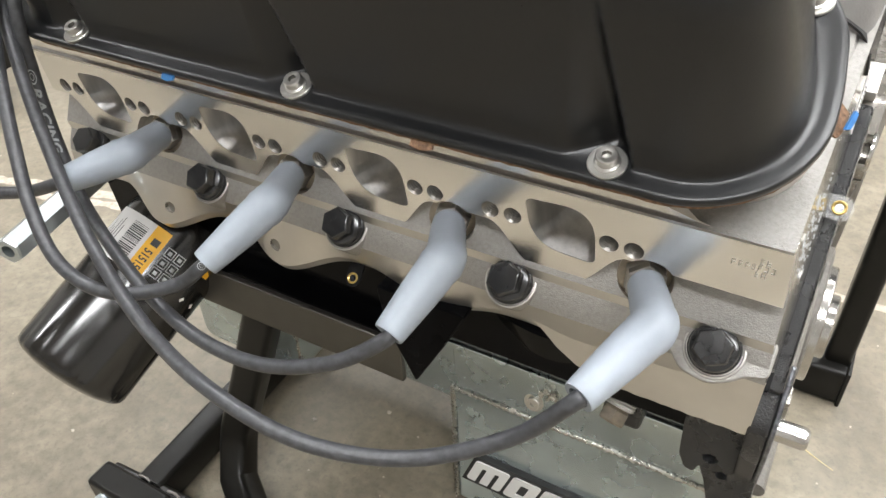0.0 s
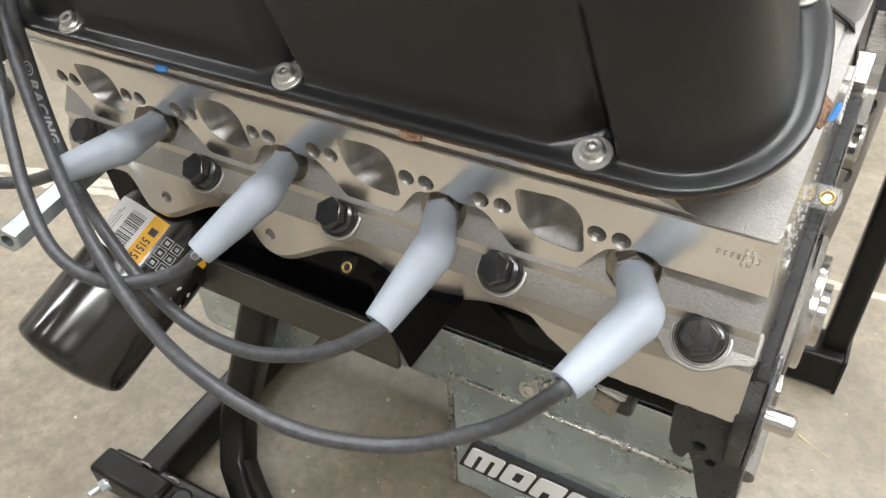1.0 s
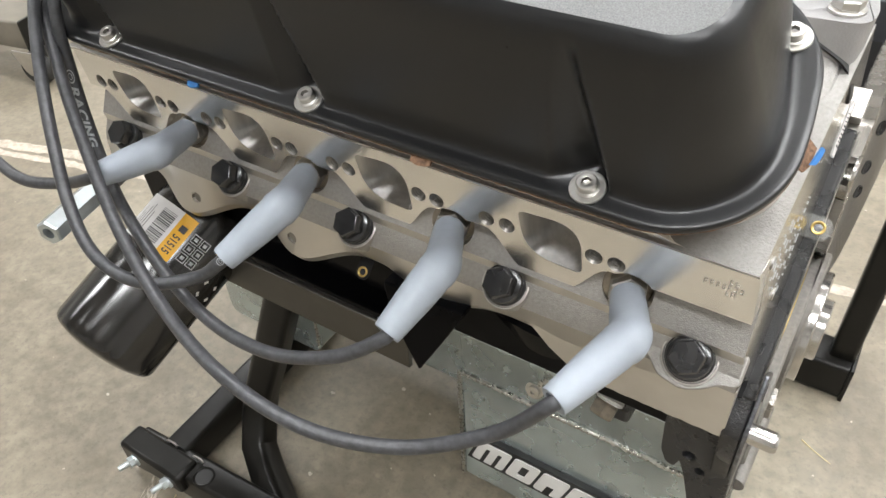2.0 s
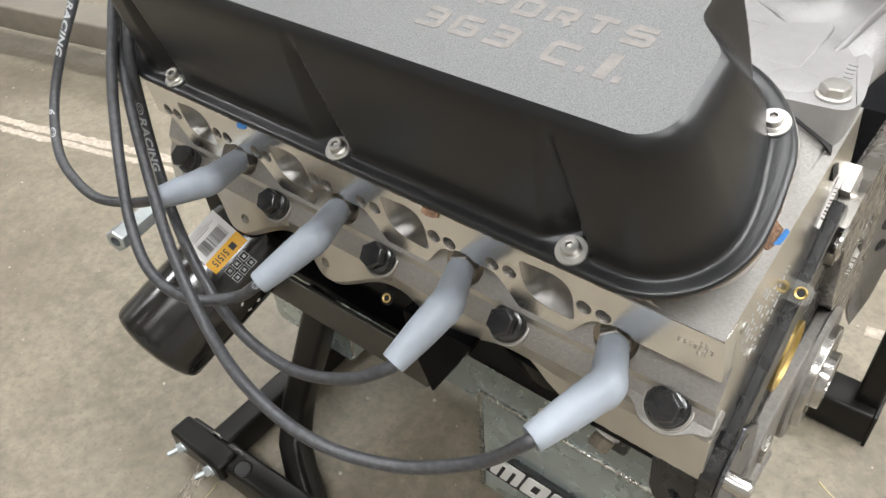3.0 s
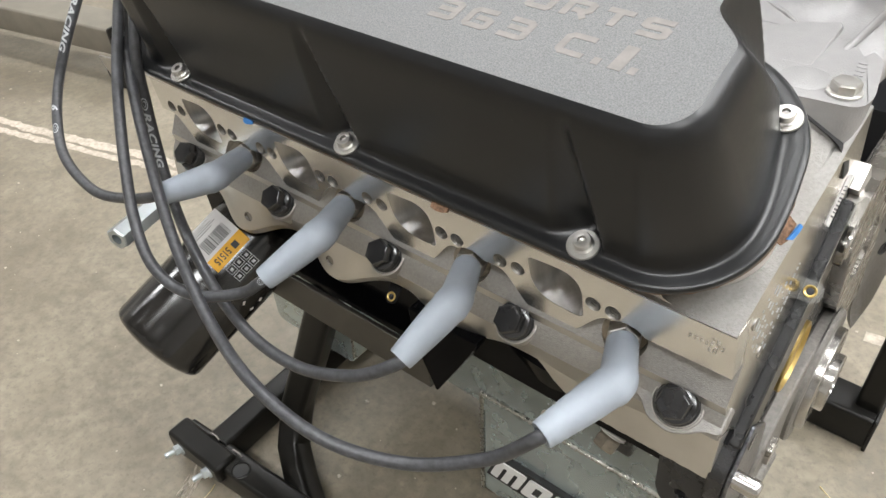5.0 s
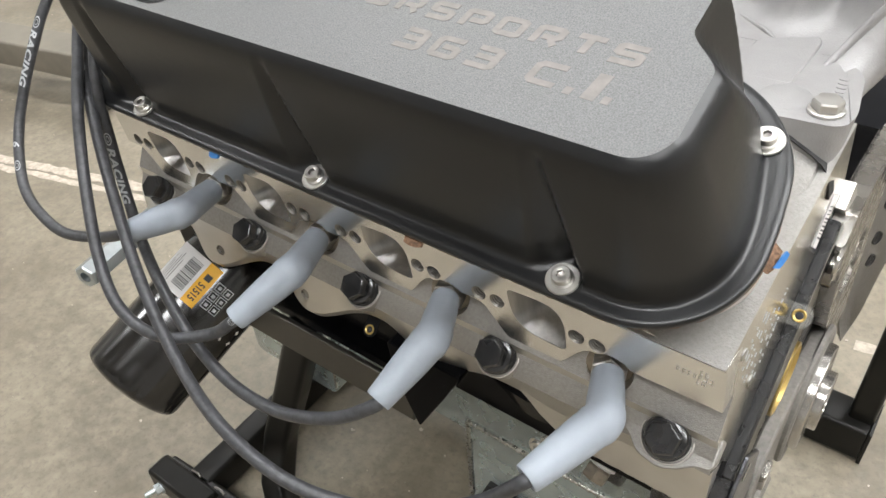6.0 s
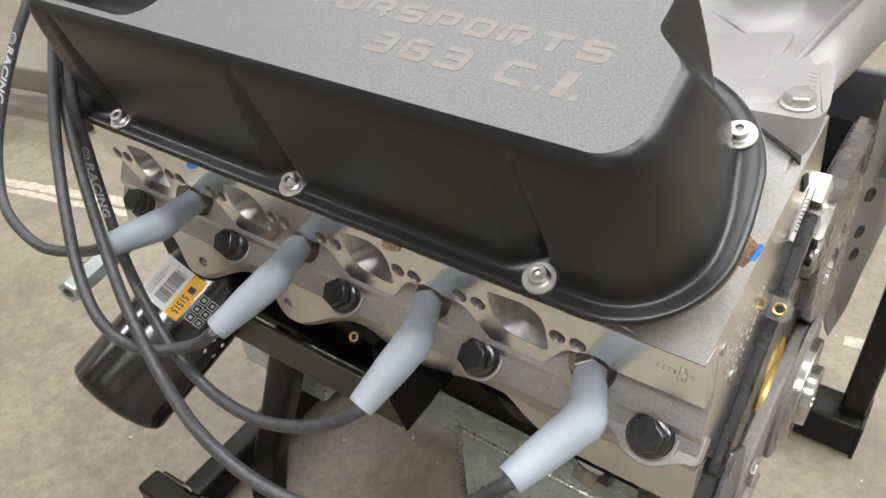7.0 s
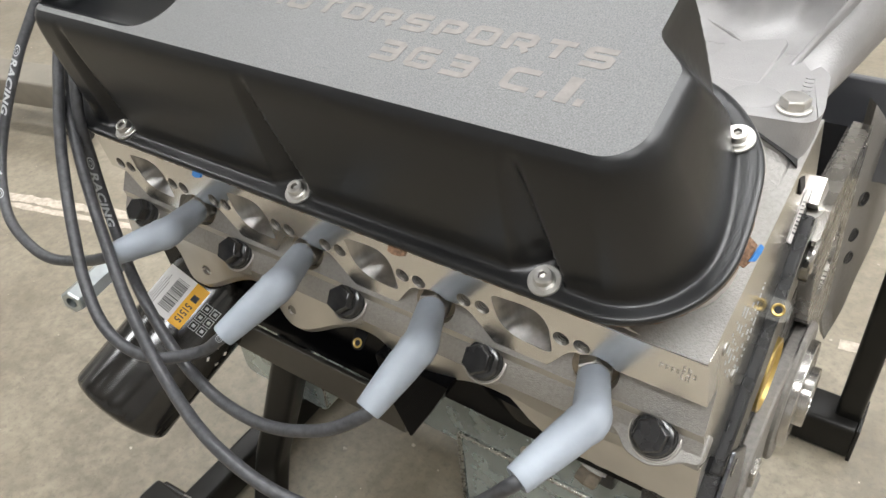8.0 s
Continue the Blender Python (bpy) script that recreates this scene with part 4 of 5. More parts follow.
    part("cam_plug", lathe(bmesh.new(), [(0.0262, 0), (0.0262, 0.003), (0.0235, 0.0032), (0.0225, 0.0012)], frame_of((1, 0, 0), (0.4779, 0.236, -0.032)), 44), BELL_FACE, block, "pressed steel cam plug")
    plug = part("gallery_plug", lathe(bmesh.new(), [(0.0112, 0), (0.0112, 0.0014), (0.0104, 0.0022), (0.0060, 0.0022), (0.0055, 0.0010)], frame_of((1, 0, 0), (0.4850, 0.1330, 0.0460)), 36), CRANK, block, "round steel gallery plug")
    # Dark hexagon on the plug's face stands for shade in its socket.
    part("socket", lathe(bmesh.new(), [(0.0042, 0.0012), (0.0042, 0.0024)], frame_of((1, 0, 0), (0.4850, 0.1330, 0.0460)), 6), OXIDE, plug)
    # the far side of the flange flares backwards, rough cast
    inner = [(0.4845, 0.262, 0.083), (0.4845, 0.272, 0.041), (0.4845, 0.287, -0.010), (0.4845, 0.317, -0.092), (0.4845, 0.353, -0.177)]
    outer = [(0.505, 0.470, -0.060), (0.503, 0.455, -0.141), (0.4993, 0.402, -0.172), (0.497, 0.394, -0.206), (0.492, 0.357, -0.216)]
    rings = []
    for p, q in zip(spline(inner, 20), spline(outer, 20)):
        mid = p.lerp(q, 0.5) + Vector((-0.0025, 0.004, 0))
        row = [p, mid, q]
        rings.append(row + [r + Vector((-0.006, 0.012, -0.002)) for r in reversed(row)])
    part("flange_web", loft(bmesh.new(), rings), DARK_CAST, block, "rough cast far side of the flange", smooth=60)
    # Black discs laid on the web paint the shade of core holes.
    for x, y, z in ((0.4900, 0.338, -0.075), (0.4905, 0.353, -0.110), (0.4900, 0.325, -0.030)):
        part("core_hole_shade", lathe(bmesh.new(), [(0.0062, 0), (0.0062, 0.0010), (0.0055, 0.0012), (0.0048, 0.0002)], frame_of((0.9, -0.42, 0.1), (x, y, z)), 24), BLACK_CAST, block)
    # ear with the dowel at the flank's foot
    ear = round_poly([(0.074, -0.066), (0.0365, -0.0300), (0.0235, -0.0455), (0.0125, -0.0590), (0.0100, -0.078), (0.018, -0.106), (0.038, -0.160), (0.095, -0.160)], [0.003, 0.002, 0.006, 0.006, 0.008, 0.010, 0.010, 0.010])
    part("ear", loft(bmesh.new(), [[Vector((x, y, z)) for y, z in ear] for x in (0.4703, 0.4810)]), BLACK_GLOSS, block, "gloss black ear of the back flange", bevel=0.003)
    part("ear_edge", loft(bmesh.new(), [[Vector((x, y, z)) for y, z in ear] for x in (0.4812, 0.4840)]), GROUND_EDGE, block, "ground edge of the ear", bevel=0.0008)
    part("dowel", lathe(bmesh.new(), [(0.0062, 0), (0.0062, 0.0135), (0.0056, 0.0152), (0.0048, 0.0160)], frame_of((1, 0, 0), (0.4838, 0.0205, -0.0625)), 32), CRANK, block, "steel locating dowel")
    # Dark disc on the ear's edge, coloured as the shade inside a hole.
    part("ear_hole_shade", lathe(bmesh.new(), [(0.0058, 0), (0.0058, 0.0005), (0.0045, 0.0006)], frame_of((1, 0, 0), (0.4840, 0.0400, -0.0480)), 24), OXIDE, block)
    m = frame_of(UP_BANK, bank(-0.0450, -0.161, 0.4758))
    part("machined_end", box(bmesh.new(), (-0.0042, -0.0084, -0.03), (0.0042, 0.0084, 0), m), SATIN, block, "bright machined end of the deck", bevel=0.0005)
    part("core_plug", lathe(bmesh.new(), [(0.0268, 0), (0.0268, 0.0030), (0.0250, 0.0036), (0.0235, 0.0010)], frame_of((1, 0, 0), (0.4766, 0.131, -0.058)), 44), BRASS, block, "brass core plug")
    boss = round_poly([(0.062, -0.165), (0.080, -0.112), (0.128, -0.0895), (0.176, -0.0880), (0.236, -0.0900), (0.270, -0.120), (0.275, -0.165)], [0.004, 0.020, 0.020, 0.020, 0.022, 0.020, 0.004])
    part("main_boss", loft(bmesh.new(), [[Vector((x, y, z)) for y, z in boss] for x in (0.4762, 0.4868)]), DARK_CAST, block, "rough grey cast boss round the crankshaft", bevel=0.004)
    part("seal_housing", lathe(bmesh.new(), [(0.058, 0), (0.058, 0.003), (0.056, 0.0045), (0.046, 0.0045)], frame_of((1, 0, 0), (0.4866, *CRANK_AT[1:])), 56), DARK_CAST, block, "cast seal seat")
    part("cast_pad", box(bmesh.new(), (0.4862, 0.100, -0.140), (0.4905, 0.116, -0.124)), BELL_FACE, block, "small machined pad", bevel=0.0008)
    part("cast_rib", rod(bmesh.new(), (0.4862, 0.130, -0.162), (0.4862, 0.052, -0.158), 0.0055, n=20), DARK_CAST, block, "rounded cast rib", smooth=60)
    # black rail and bracket above the pan at the back
    part("pan_rail", loft(bmesh.new(), [[Vector((x, y, z)) for y, z in ((0.030, -0.060), (0.030, -0.0800), (0.040, -0.096), (0.078, -0.155), (0.080, -0.060))] for x in (0.372, 0.470)]), BLACK_CAST, block, bevel=0.002)
    lug = round_poly([(0.4385, -0.062), (0.4385, -0.0874), (0.4395, -0.1100), (0.4440, -0.1210), (0.4494, -0.1221), (0.4520, -0.1140), (0.4565, -0.1260), (0.4625, -0.150), (0.470, -0.170), (0.486, -0.170), (0.480, -0.062)], 0.002)
    hole = [rod(bmesh.new(), (x, 0.0, z), (x, 0.034, z), r, n=20) for x, z, r in ((0.4567, -0.1056, 0.0042), (0.4650, -0.1165, 0.0034))]
    part("rear_bracket", carve(loft(bmesh.new(), [[Vector((x, y, z)) for x, z in lug] for y in (0.020, 0.055)]), hole), BLACK_CAST, block, "black cast bracket", smooth=25)
    part("plug_tab", box(bmesh.new(), (0.3835, 0.048, -0.142), (0.4095, 0.066, -0.100)), BLACK_CAST, block, "black tab behind the drain plug", bevel=0.003)


def crankshaft():
    c = thing("crankshaft", "ground steel crankshaft flange at the back of the engine", "crankshaft", (0.49, *CRANK_AT[1:]))
    m = frame_of((1, 0, 0), (0.484, *CRANK_AT[1:]))
    part("flange", lathe(bmesh.new(), [(0.040, 0.002), (0.0425, 0.005), (0.0445, 0.0055), (0.0445, 0.0125), (0.0435, 0.0135), (0.034, 0.0135)], m, 64), CRANK, c, bevel=0.0003)
    part("pilot", lathe(bmesh.new(), [(0.0245, 0.013), (0.0245, 0.0195), (0.0235, 0.0205), (0.015, 0.0205), (0.0145, 0.014)], m, 56), CRANK, c, "bright pilot register")
    # Six black discs on the flange face paint the shade in bolt holes.
    for k in range(6):
        g = radians(60 * k + 15)
        part("bolt_hole_shade", lathe(bmesh.new(), [(0.0050, 0.0133), (0.0050, 0.0137), (0.004, 0.0137)], m @ Matrix.Translation((0.035 * math.cos(g), 0.035 * math.sin(g), 0)), 18), OXIDE, c)


def head_gasket():
    g = thing("head_gasket", "black layered head gasket with brass eyelets showing at its tabs", "gasket", tuple(bank(-0.044, 0, 0.22)))
    part("sheet", loft(bmesh.new(), [[bank(a, l, x) for a, l in ((-0.0432, -0.16), (-0.0432, 0.012), (-0.0447, 0.012), (-0.0447, -0.16))] for x in (-0.03, 0.4745)]), GASKET, g)
    for x, l, flat in ((0.2205, 0.030, 0.0), (0.4795, -0.089, 1.0)):
        m = frame_of(UP_BANK, bank(-0.0436 + 0.002 * flat, l, x))
        part("tab", prism(bmesh.new(), rounded(-0.0054 if not flat else -0.018, -0.0054 if not flat else -0.0065, 0.0054 if not flat else 0.0068, 0.016 if not flat else 0.0065, 0.0052), -0.0006, 0.0004, m), CLEAR if flat else GASKET, g, "thin tab")
        # Black disc inside the brass ring gives the shade of its opening.
        part("eyelet_shade", lathe(bmesh.new(), [(0.0022, -0.0004), (0.0022, 0.00045)], m, 20), OXIDE, g)
        part("eyelet", lathe(bmesh.new(), [(0.0024, 0.0003), (0.0038, 0.0005), (0.0038, 0.0011), (0.0033, 0.0015), (0.0025, 0.0011), (0.0022, 0.0003)], m, 26), BRASS, g, "brass eyelet")


engine_block()
crankshaft()
head_gasket()

# ---- oil pan ----
def weld(path, seed, r=0.0022):
    rng = random.Random(seed)
    pts = spline(path, 4)
    long = sum((b - a).length for a, b in zip(pts, pts[1:]))
    n = int(long / 0.0028)
    pts = spline(path, n)
    return sweep(bmesh.new(), pts, lambda s: r * (0.8 + 0.35 * abs(math.sin(s * n * 1.57)) + 0.12 * rng.random()), 8)


def oil_pan():
    pan = thing("oil_pan", "zinc-plated steel oil pan with welded seams and deep sump", "oil pan", (0.22, 0.19, -0.3))
    part("flange", box(bmesh.new(), (-0.03, 0.0780, -0.1655), (0.470, 0.302, -0.1605)), ZINC, pan, bevel=0.001)
    shallow = [(0.0805, -0.164), (0.0805, -0.228), (0.085, -0.236), (0.295, -0.236), (0.2995, -0.228), (0.2995, -0.164)]
    part("shallow_tray", loft(bmesh.new(), [[Vector((x, y, z)) for y, z in shallow] for x in (-0.025, 0.262)]), ZINC, pan, smooth=25, bevel=0.003)
    upper = [(0.0800, -0.164), (0.0800, -0.213), (0.2995, -0.213), (0.2995, -0.164)]
    part("sump_neck", loft(bmesh.new(), [[Vector((x, y, z)) for y, z in upper] for x in (0.2505, 0.468)]), ZINC, pan, bevel=0.002)
    part("sump", box(bmesh.new(), (0.2500, 0.0800, -0.372), (0.4690, 0.3000, -0.2135)), ZINC, pan, "deep zinc-plated sump box", bevel=0.003)
    part("front_well", loft(bmesh.new(), [[Vector((x, y, z)) for x, z in round_poly([(-0.014, -0.160), (-0.014, -0.253), (0.104, -0.253), (0.108, -0.160)], 0.012)] for y in (0.056, 0.28)]), ZINC, pan, "front well of the pan", smooth=30, bevel=0.002)
    part("weld_bead", weld([(0.1072, 0.0560, -0.190), (0.1060, 0.0558, -0.215), (0.1045, 0.0558, -0.240)], 5, 0.0013), WELD, pan, "silver weld bead", smooth=60)
    part("weld_bead", weld([(0.251, 0.0796, -0.2140), (0.330, 0.0796, -0.2146), (0.400, 0.0796, -0.2142), (0.468, 0.0796, -0.2146)], 1, 0.0023), WELD, pan, "silver weld bead", smooth=60)
    part("weld_bead", weld([(0.2495, 0.0795, -0.2130), (0.2495, 0.0795, -0.29), (0.2495, 0.0795, -0.37)], 2, 0.0021), WELD, pan, "silver weld bead", smooth=60)
    bm = bmesh.new()
    rng = random.Random(6)
    for k in range(12):
        rod(bm, (0.334 + rng.uniform(-0.008, 0.008), 0.0800, -0.178 + rng.uniform(-0.004, 0.006)), (0.334 + rng.uniform(-0.009, 0.009), 0.0785, -0.180 + rng.uniform(-0.006, 0.006)), rng.uniform(0.0012, 0.0024), n=8)
    part("weld_spatter", bm, WELD, pan, smooth=60)
    m = frame_of((0, -1, 0.25), (0.3225, 0.0795, -0.1935))
    part("pan_bolt", carve(lathe(bmesh.new(), [(0.0080, 0), (0.0080, 0.001), (0.0056, 0.0012), (0.0056, 0.0035), (0.0050, 0.0041)], m, 26), [lathe(bmesh.new(), [(0.0024, 0.002), (0.0024, 0.01)], m, 6)]), STEEL, pan, "zinc socket bolt")
    m = frame_of((-0.16, -0.74, -0.65), (0.3965, 0.0470, -0.1130))
    part("plug_boss", lathe(bmesh.new(), [(0.0115, -0.012), (0.0115, 0.001), (0.0105, 0.002)], m, 32), BLACK_CAST, pan, "black threaded boss")
    part("plug_thread", lathe(bmesh.new(), [(0.0098, 0.001), (0.0105, 0.002), (0.0098, 0.003), (0.0105, 0.004), (0.0098, 0.005), (0.0103, 0.006), (0.0085, 0.007)], m, 28), LABEL_WHITE, pan, "thread wrapped in white tape")
    part("drain_plug", lathe(bmesh.new(), [(0.0078, 0.007), (0.0092, 0.009), (0.0092, 0.0165), (0.0084, 0.0178)], m, 6, 0.4), RUSTY, pan, "brown steel hex plug", smooth=20)


SIGN_LEAN = Matrix(((1, 0, 0.35, 0.112 + 0.006), (0, 1, 0, 0), (0, 0, 1, 0.010), (0, 0, 0, 1)))


def maker_sign():
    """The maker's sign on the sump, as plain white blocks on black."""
    sign = thing("maker_sign", "raised white block shapes on a black backing, fixed to the sump", "sign", (0.34, 0.08, -0.31))
    back = [(0.2585, -0.3395), (0.447, -0.3395), (0.447, -0.2985), (0.2585, -0.2985)]
    bm = loft(bmesh.new(), [[Vector((a, y, b)) for a, b in back] for y in (0.0797, 0.0740)])
    bm.transform(SIGN_LEAN)
    part("backing", bm, INK, sign, smooth=0)
    x = 0.262
    for w, slots in ((0.034, ((0.26, 0.38, 0), (0.62, 0.74, 0))), (0.027, ((0.36, 0.64, 2),)), (0.027, ((0.36, 0.62, 1),)), (0.027, ((0.36, 0.64, 2),)), (0.025, ((0.3, 0.99, 3),)), (0.027, ((0.36, 0.64, 2),))):
        face = round_poly([(x, -0.334), (x + w - 0.001, -0.334), (x + w - 0.001, -0.303), (x, -0.303)], 0.004)
        cuts = []
        for a, b, kind in slots:
            lo, hi = ((-0.336, -0.3105), (-0.336, -0.3205), (-0.327, -0.310), (-0.320, -0.3165))[kind]
            cuts.append(loft(bmesh.new(), [[Vector((p, y, q)) for p, q in rounded(x + w * a, lo, x + w * b, hi, 0.0012)] for y in (0.0748, 0.0715)]))
        bm = carve(loft(bmesh.new(), [[Vector((a, y, b)) for a, b in face] for y in (0.0742, 0.0725)]), cuts)
        bm.transform(SIGN_LEAN)
        part("block", bm, SIGN_WHITE, sign, "white raised block", smooth=0)
        x += w + 0.002


oil_pan()
maker_sign()

# ---- oil filter ----
FILTER_END, FILTER_WAY = Vector((0.0113, -0.0869, -0.1526)), Vector((0.151, 0.890, 0.431)).normalized()
FILTER = frame_of(FILTER_WAY, FILTER_END, (0.75, -0.2, -0.3))
FILTER_R = 0.0453


def wrapped(outline_or_bm, theta, along, lift, turn=0.0):
    """Bends a flat mesh (x along the filter, y round it) onto the filter."""
    for v in outline_or_bm.verts:
        c, s = math.cos(turn), math.sin(turn)
        x, y, z = v.co.x * c - v.co.y * s, v.co.x * s + v.co.y * c, v.co.z
        g = theta + y / FILTER_R
        v.co = FILTER @ Vector(((FILTER_R + lift + z) * math.cos(g), (FILTER_R + lift + z) * math.sin(g), along + x))
    return outline_or_bm


def patch(x0, x1, y0, y1, n=10):
    bm = bmesh.new()
    rows = [[bm.verts.new((x, y0 + (y1 - y0) * i / n, 0)) for i in range(n + 1)] for x in (x0, x1)]
    for i in range(n):
        bm.faces.new((rows[0][i], rows[1][i], rows[1][i + 1], rows[0][i + 1]))
    return bm


LABEL_TURN = 4.88


def oil_filter():
    f = thing("oil_filter", "glossy black spin-on oil filter with a white and yellow label", "oil filter", tuple(FILTER_END + FILTER_WAY * 0.13))
    can = lathe(bmesh.new(), [(0.0, -0.0080), (0.020, -0.0074), (0.032, -0.0055), (0.0400, -0.0030), (0.0430, -0.0012), (0.0447, 0.0008), (FILTER_R, 0.0035), (FILTER_R, 0.010), (FILTER_R, 0.018), (FILTER_R, 0.026), (FILTER_R, 0.032), (FILTER_R, 0.130), (0.0445, 0.136), (0.0435, 0.142), (0.030, 0.143)], FILTER, 120)
    inv = FILTER.inverted()
    for v in can.verts:
        p = inv @ v.co
        if 0.0 < p.z < 0.03 and p.xy.length > 0.043:
            k = 1 - 0.022 * max(0, math.cos(15 * math.atan2(p.y, p.x))) * (1 - p.z / 0.03) ** 0.5
            v.co = FILTER @ Vector((p.x * k, p.y * k, p.z))
    part("can", can, FILTER_BLACK, f, "gloss black can", smooth=50)
    label = part("label", wrapped(patch(0.084, 0.1235, -0.083, 0.0, 24), LABEL_TURN, 0, 0.0002), LABEL_WHITE, f, "white paper label", smooth=60)
    part("band", wrapped(patch(0.084, 0.1235, 0.0, 0.0130), LABEL_TURN, 0, 0.00022), LABEL_YELLOW, f, "yellow band with a number", smooth=60)
    bm = lettering("51515", 0.0092, 0.00002, 0.74, 0, 0.0002)
    bm.transform(Matrix.Diagonal((-1, 1, 1, 1)))
    part("number", wrapped(bm, LABEL_TURN + 0.0032 / FILTER_R, 0.1055, 0.0004), INK, label, smooth=0)
    part("number_mark", wrapped(patch(0.1088, 0.1145, 0.0038, 0.0098, 4), LABEL_TURN, 0, 0.0004), INK, label, smooth=0)
    bm = bmesh.new()
    rng = random.Random(9)
    x = 0.090
    while x < 0.118:
        w = rng.choice((0.0004, 0.0007, 0.0011))
        part("bar", wrapped(patch(x, x + w, -0.0180, -0.0035, 8), LABEL_TURN, 0, 0.0004), INK, label, smooth=0)
        x += w + rng.choice((0.0005, 0.0009))
    bm = bmesh.new()
    for k, y in enumerate((-0.025, -0.0285, -0.032, -0.0355, -0.039)):
        bm2 = patch(0.088, 0.088 + (0.022, 0.028, 0.025, 0.018, 0.024)[k], y, y + 0.0008, 3)
        me = bpy.data.meshes.new("bar")
        wrapped(bm2, LABEL_TURN, 0, 0.0004).to_mesh(me)
        bm2.free()
        bm.from_mesh(me)
        bpy.data.meshes.remove(me)
    part("small_print", bm, INK, label, smooth=0)
    # a block of small pictograms, and the maker's mark as plain strokes
    for i in range(3):
        for j in range(2):
            bm = bmesh.new()
            x, y = 0.090 + 0.0088 * i, 0.0160 + 0.0085 * j
            for a in ((x, x + 0.0075, y, y + 0.0007), (x, x + 0.0075, y + 0.0066, y + 0.0073), (x, x + 0.0007, y, y + 0.0073), (x + 0.0068, x + 0.0075, y, y + 0.0073), (x + 0.0022, x + 0.0052, y + 0.0022, y + 0.0052)):
                bm2 = patch(*a, 2)
                me = bpy.data.meshes.new("bar")
                wrapped(bm2, LABEL_TURN, 0, 0.00025).to_mesh(me)
                bm2.free()
                bm.from_mesh(me)
                bpy.data.meshes.remove(me)
            part("pictogram", bm, PRINT, f, smooth=0)
    for g in (0.9, -0.9):
        bm = patch(-0.0105, 0.0105, -0.0020, 0.0020, 3)
        bm.transform(Matrix.Rotation(g, 4, "Z"))
        part("mark", wrapped(bm, LABEL_TURN + 0.0575 / FILTER_R, 0.0835, 0.0003 + 0.00005 * (g > 0)), SIGN_WHITE, f, smooth=0)
    part("corner_patch", wrapped(patch(0.112, 0.124, 0.040, 0.058, 6), LABEL_TURN, 0, 0.00022), LABEL_YELLOW, f, "yellow corner of the wrapper", smooth=60)


oil_filter()

bm = bmesh.new()
A, B = Vector((-0.040, -0.066, -0.070)), Vector((-0.077, 0.058, -0.076))
m = frame_of(B - A, A)
standoff = carve(lathe(bm, [(0.0098, 0), (0.0112, 0.0015), (0.0112, 0.14)], m, 6, 0.5), [lathe(bmesh.new(), [(0.0052, -0.01), (0.0052, 0.03)], m, 20)])
solo("hex_standoff", standoff, ZINC_BRIGHT, "long zinc-plated hex standoff with a drilled end beside the filter", "standoff", smooth=20)

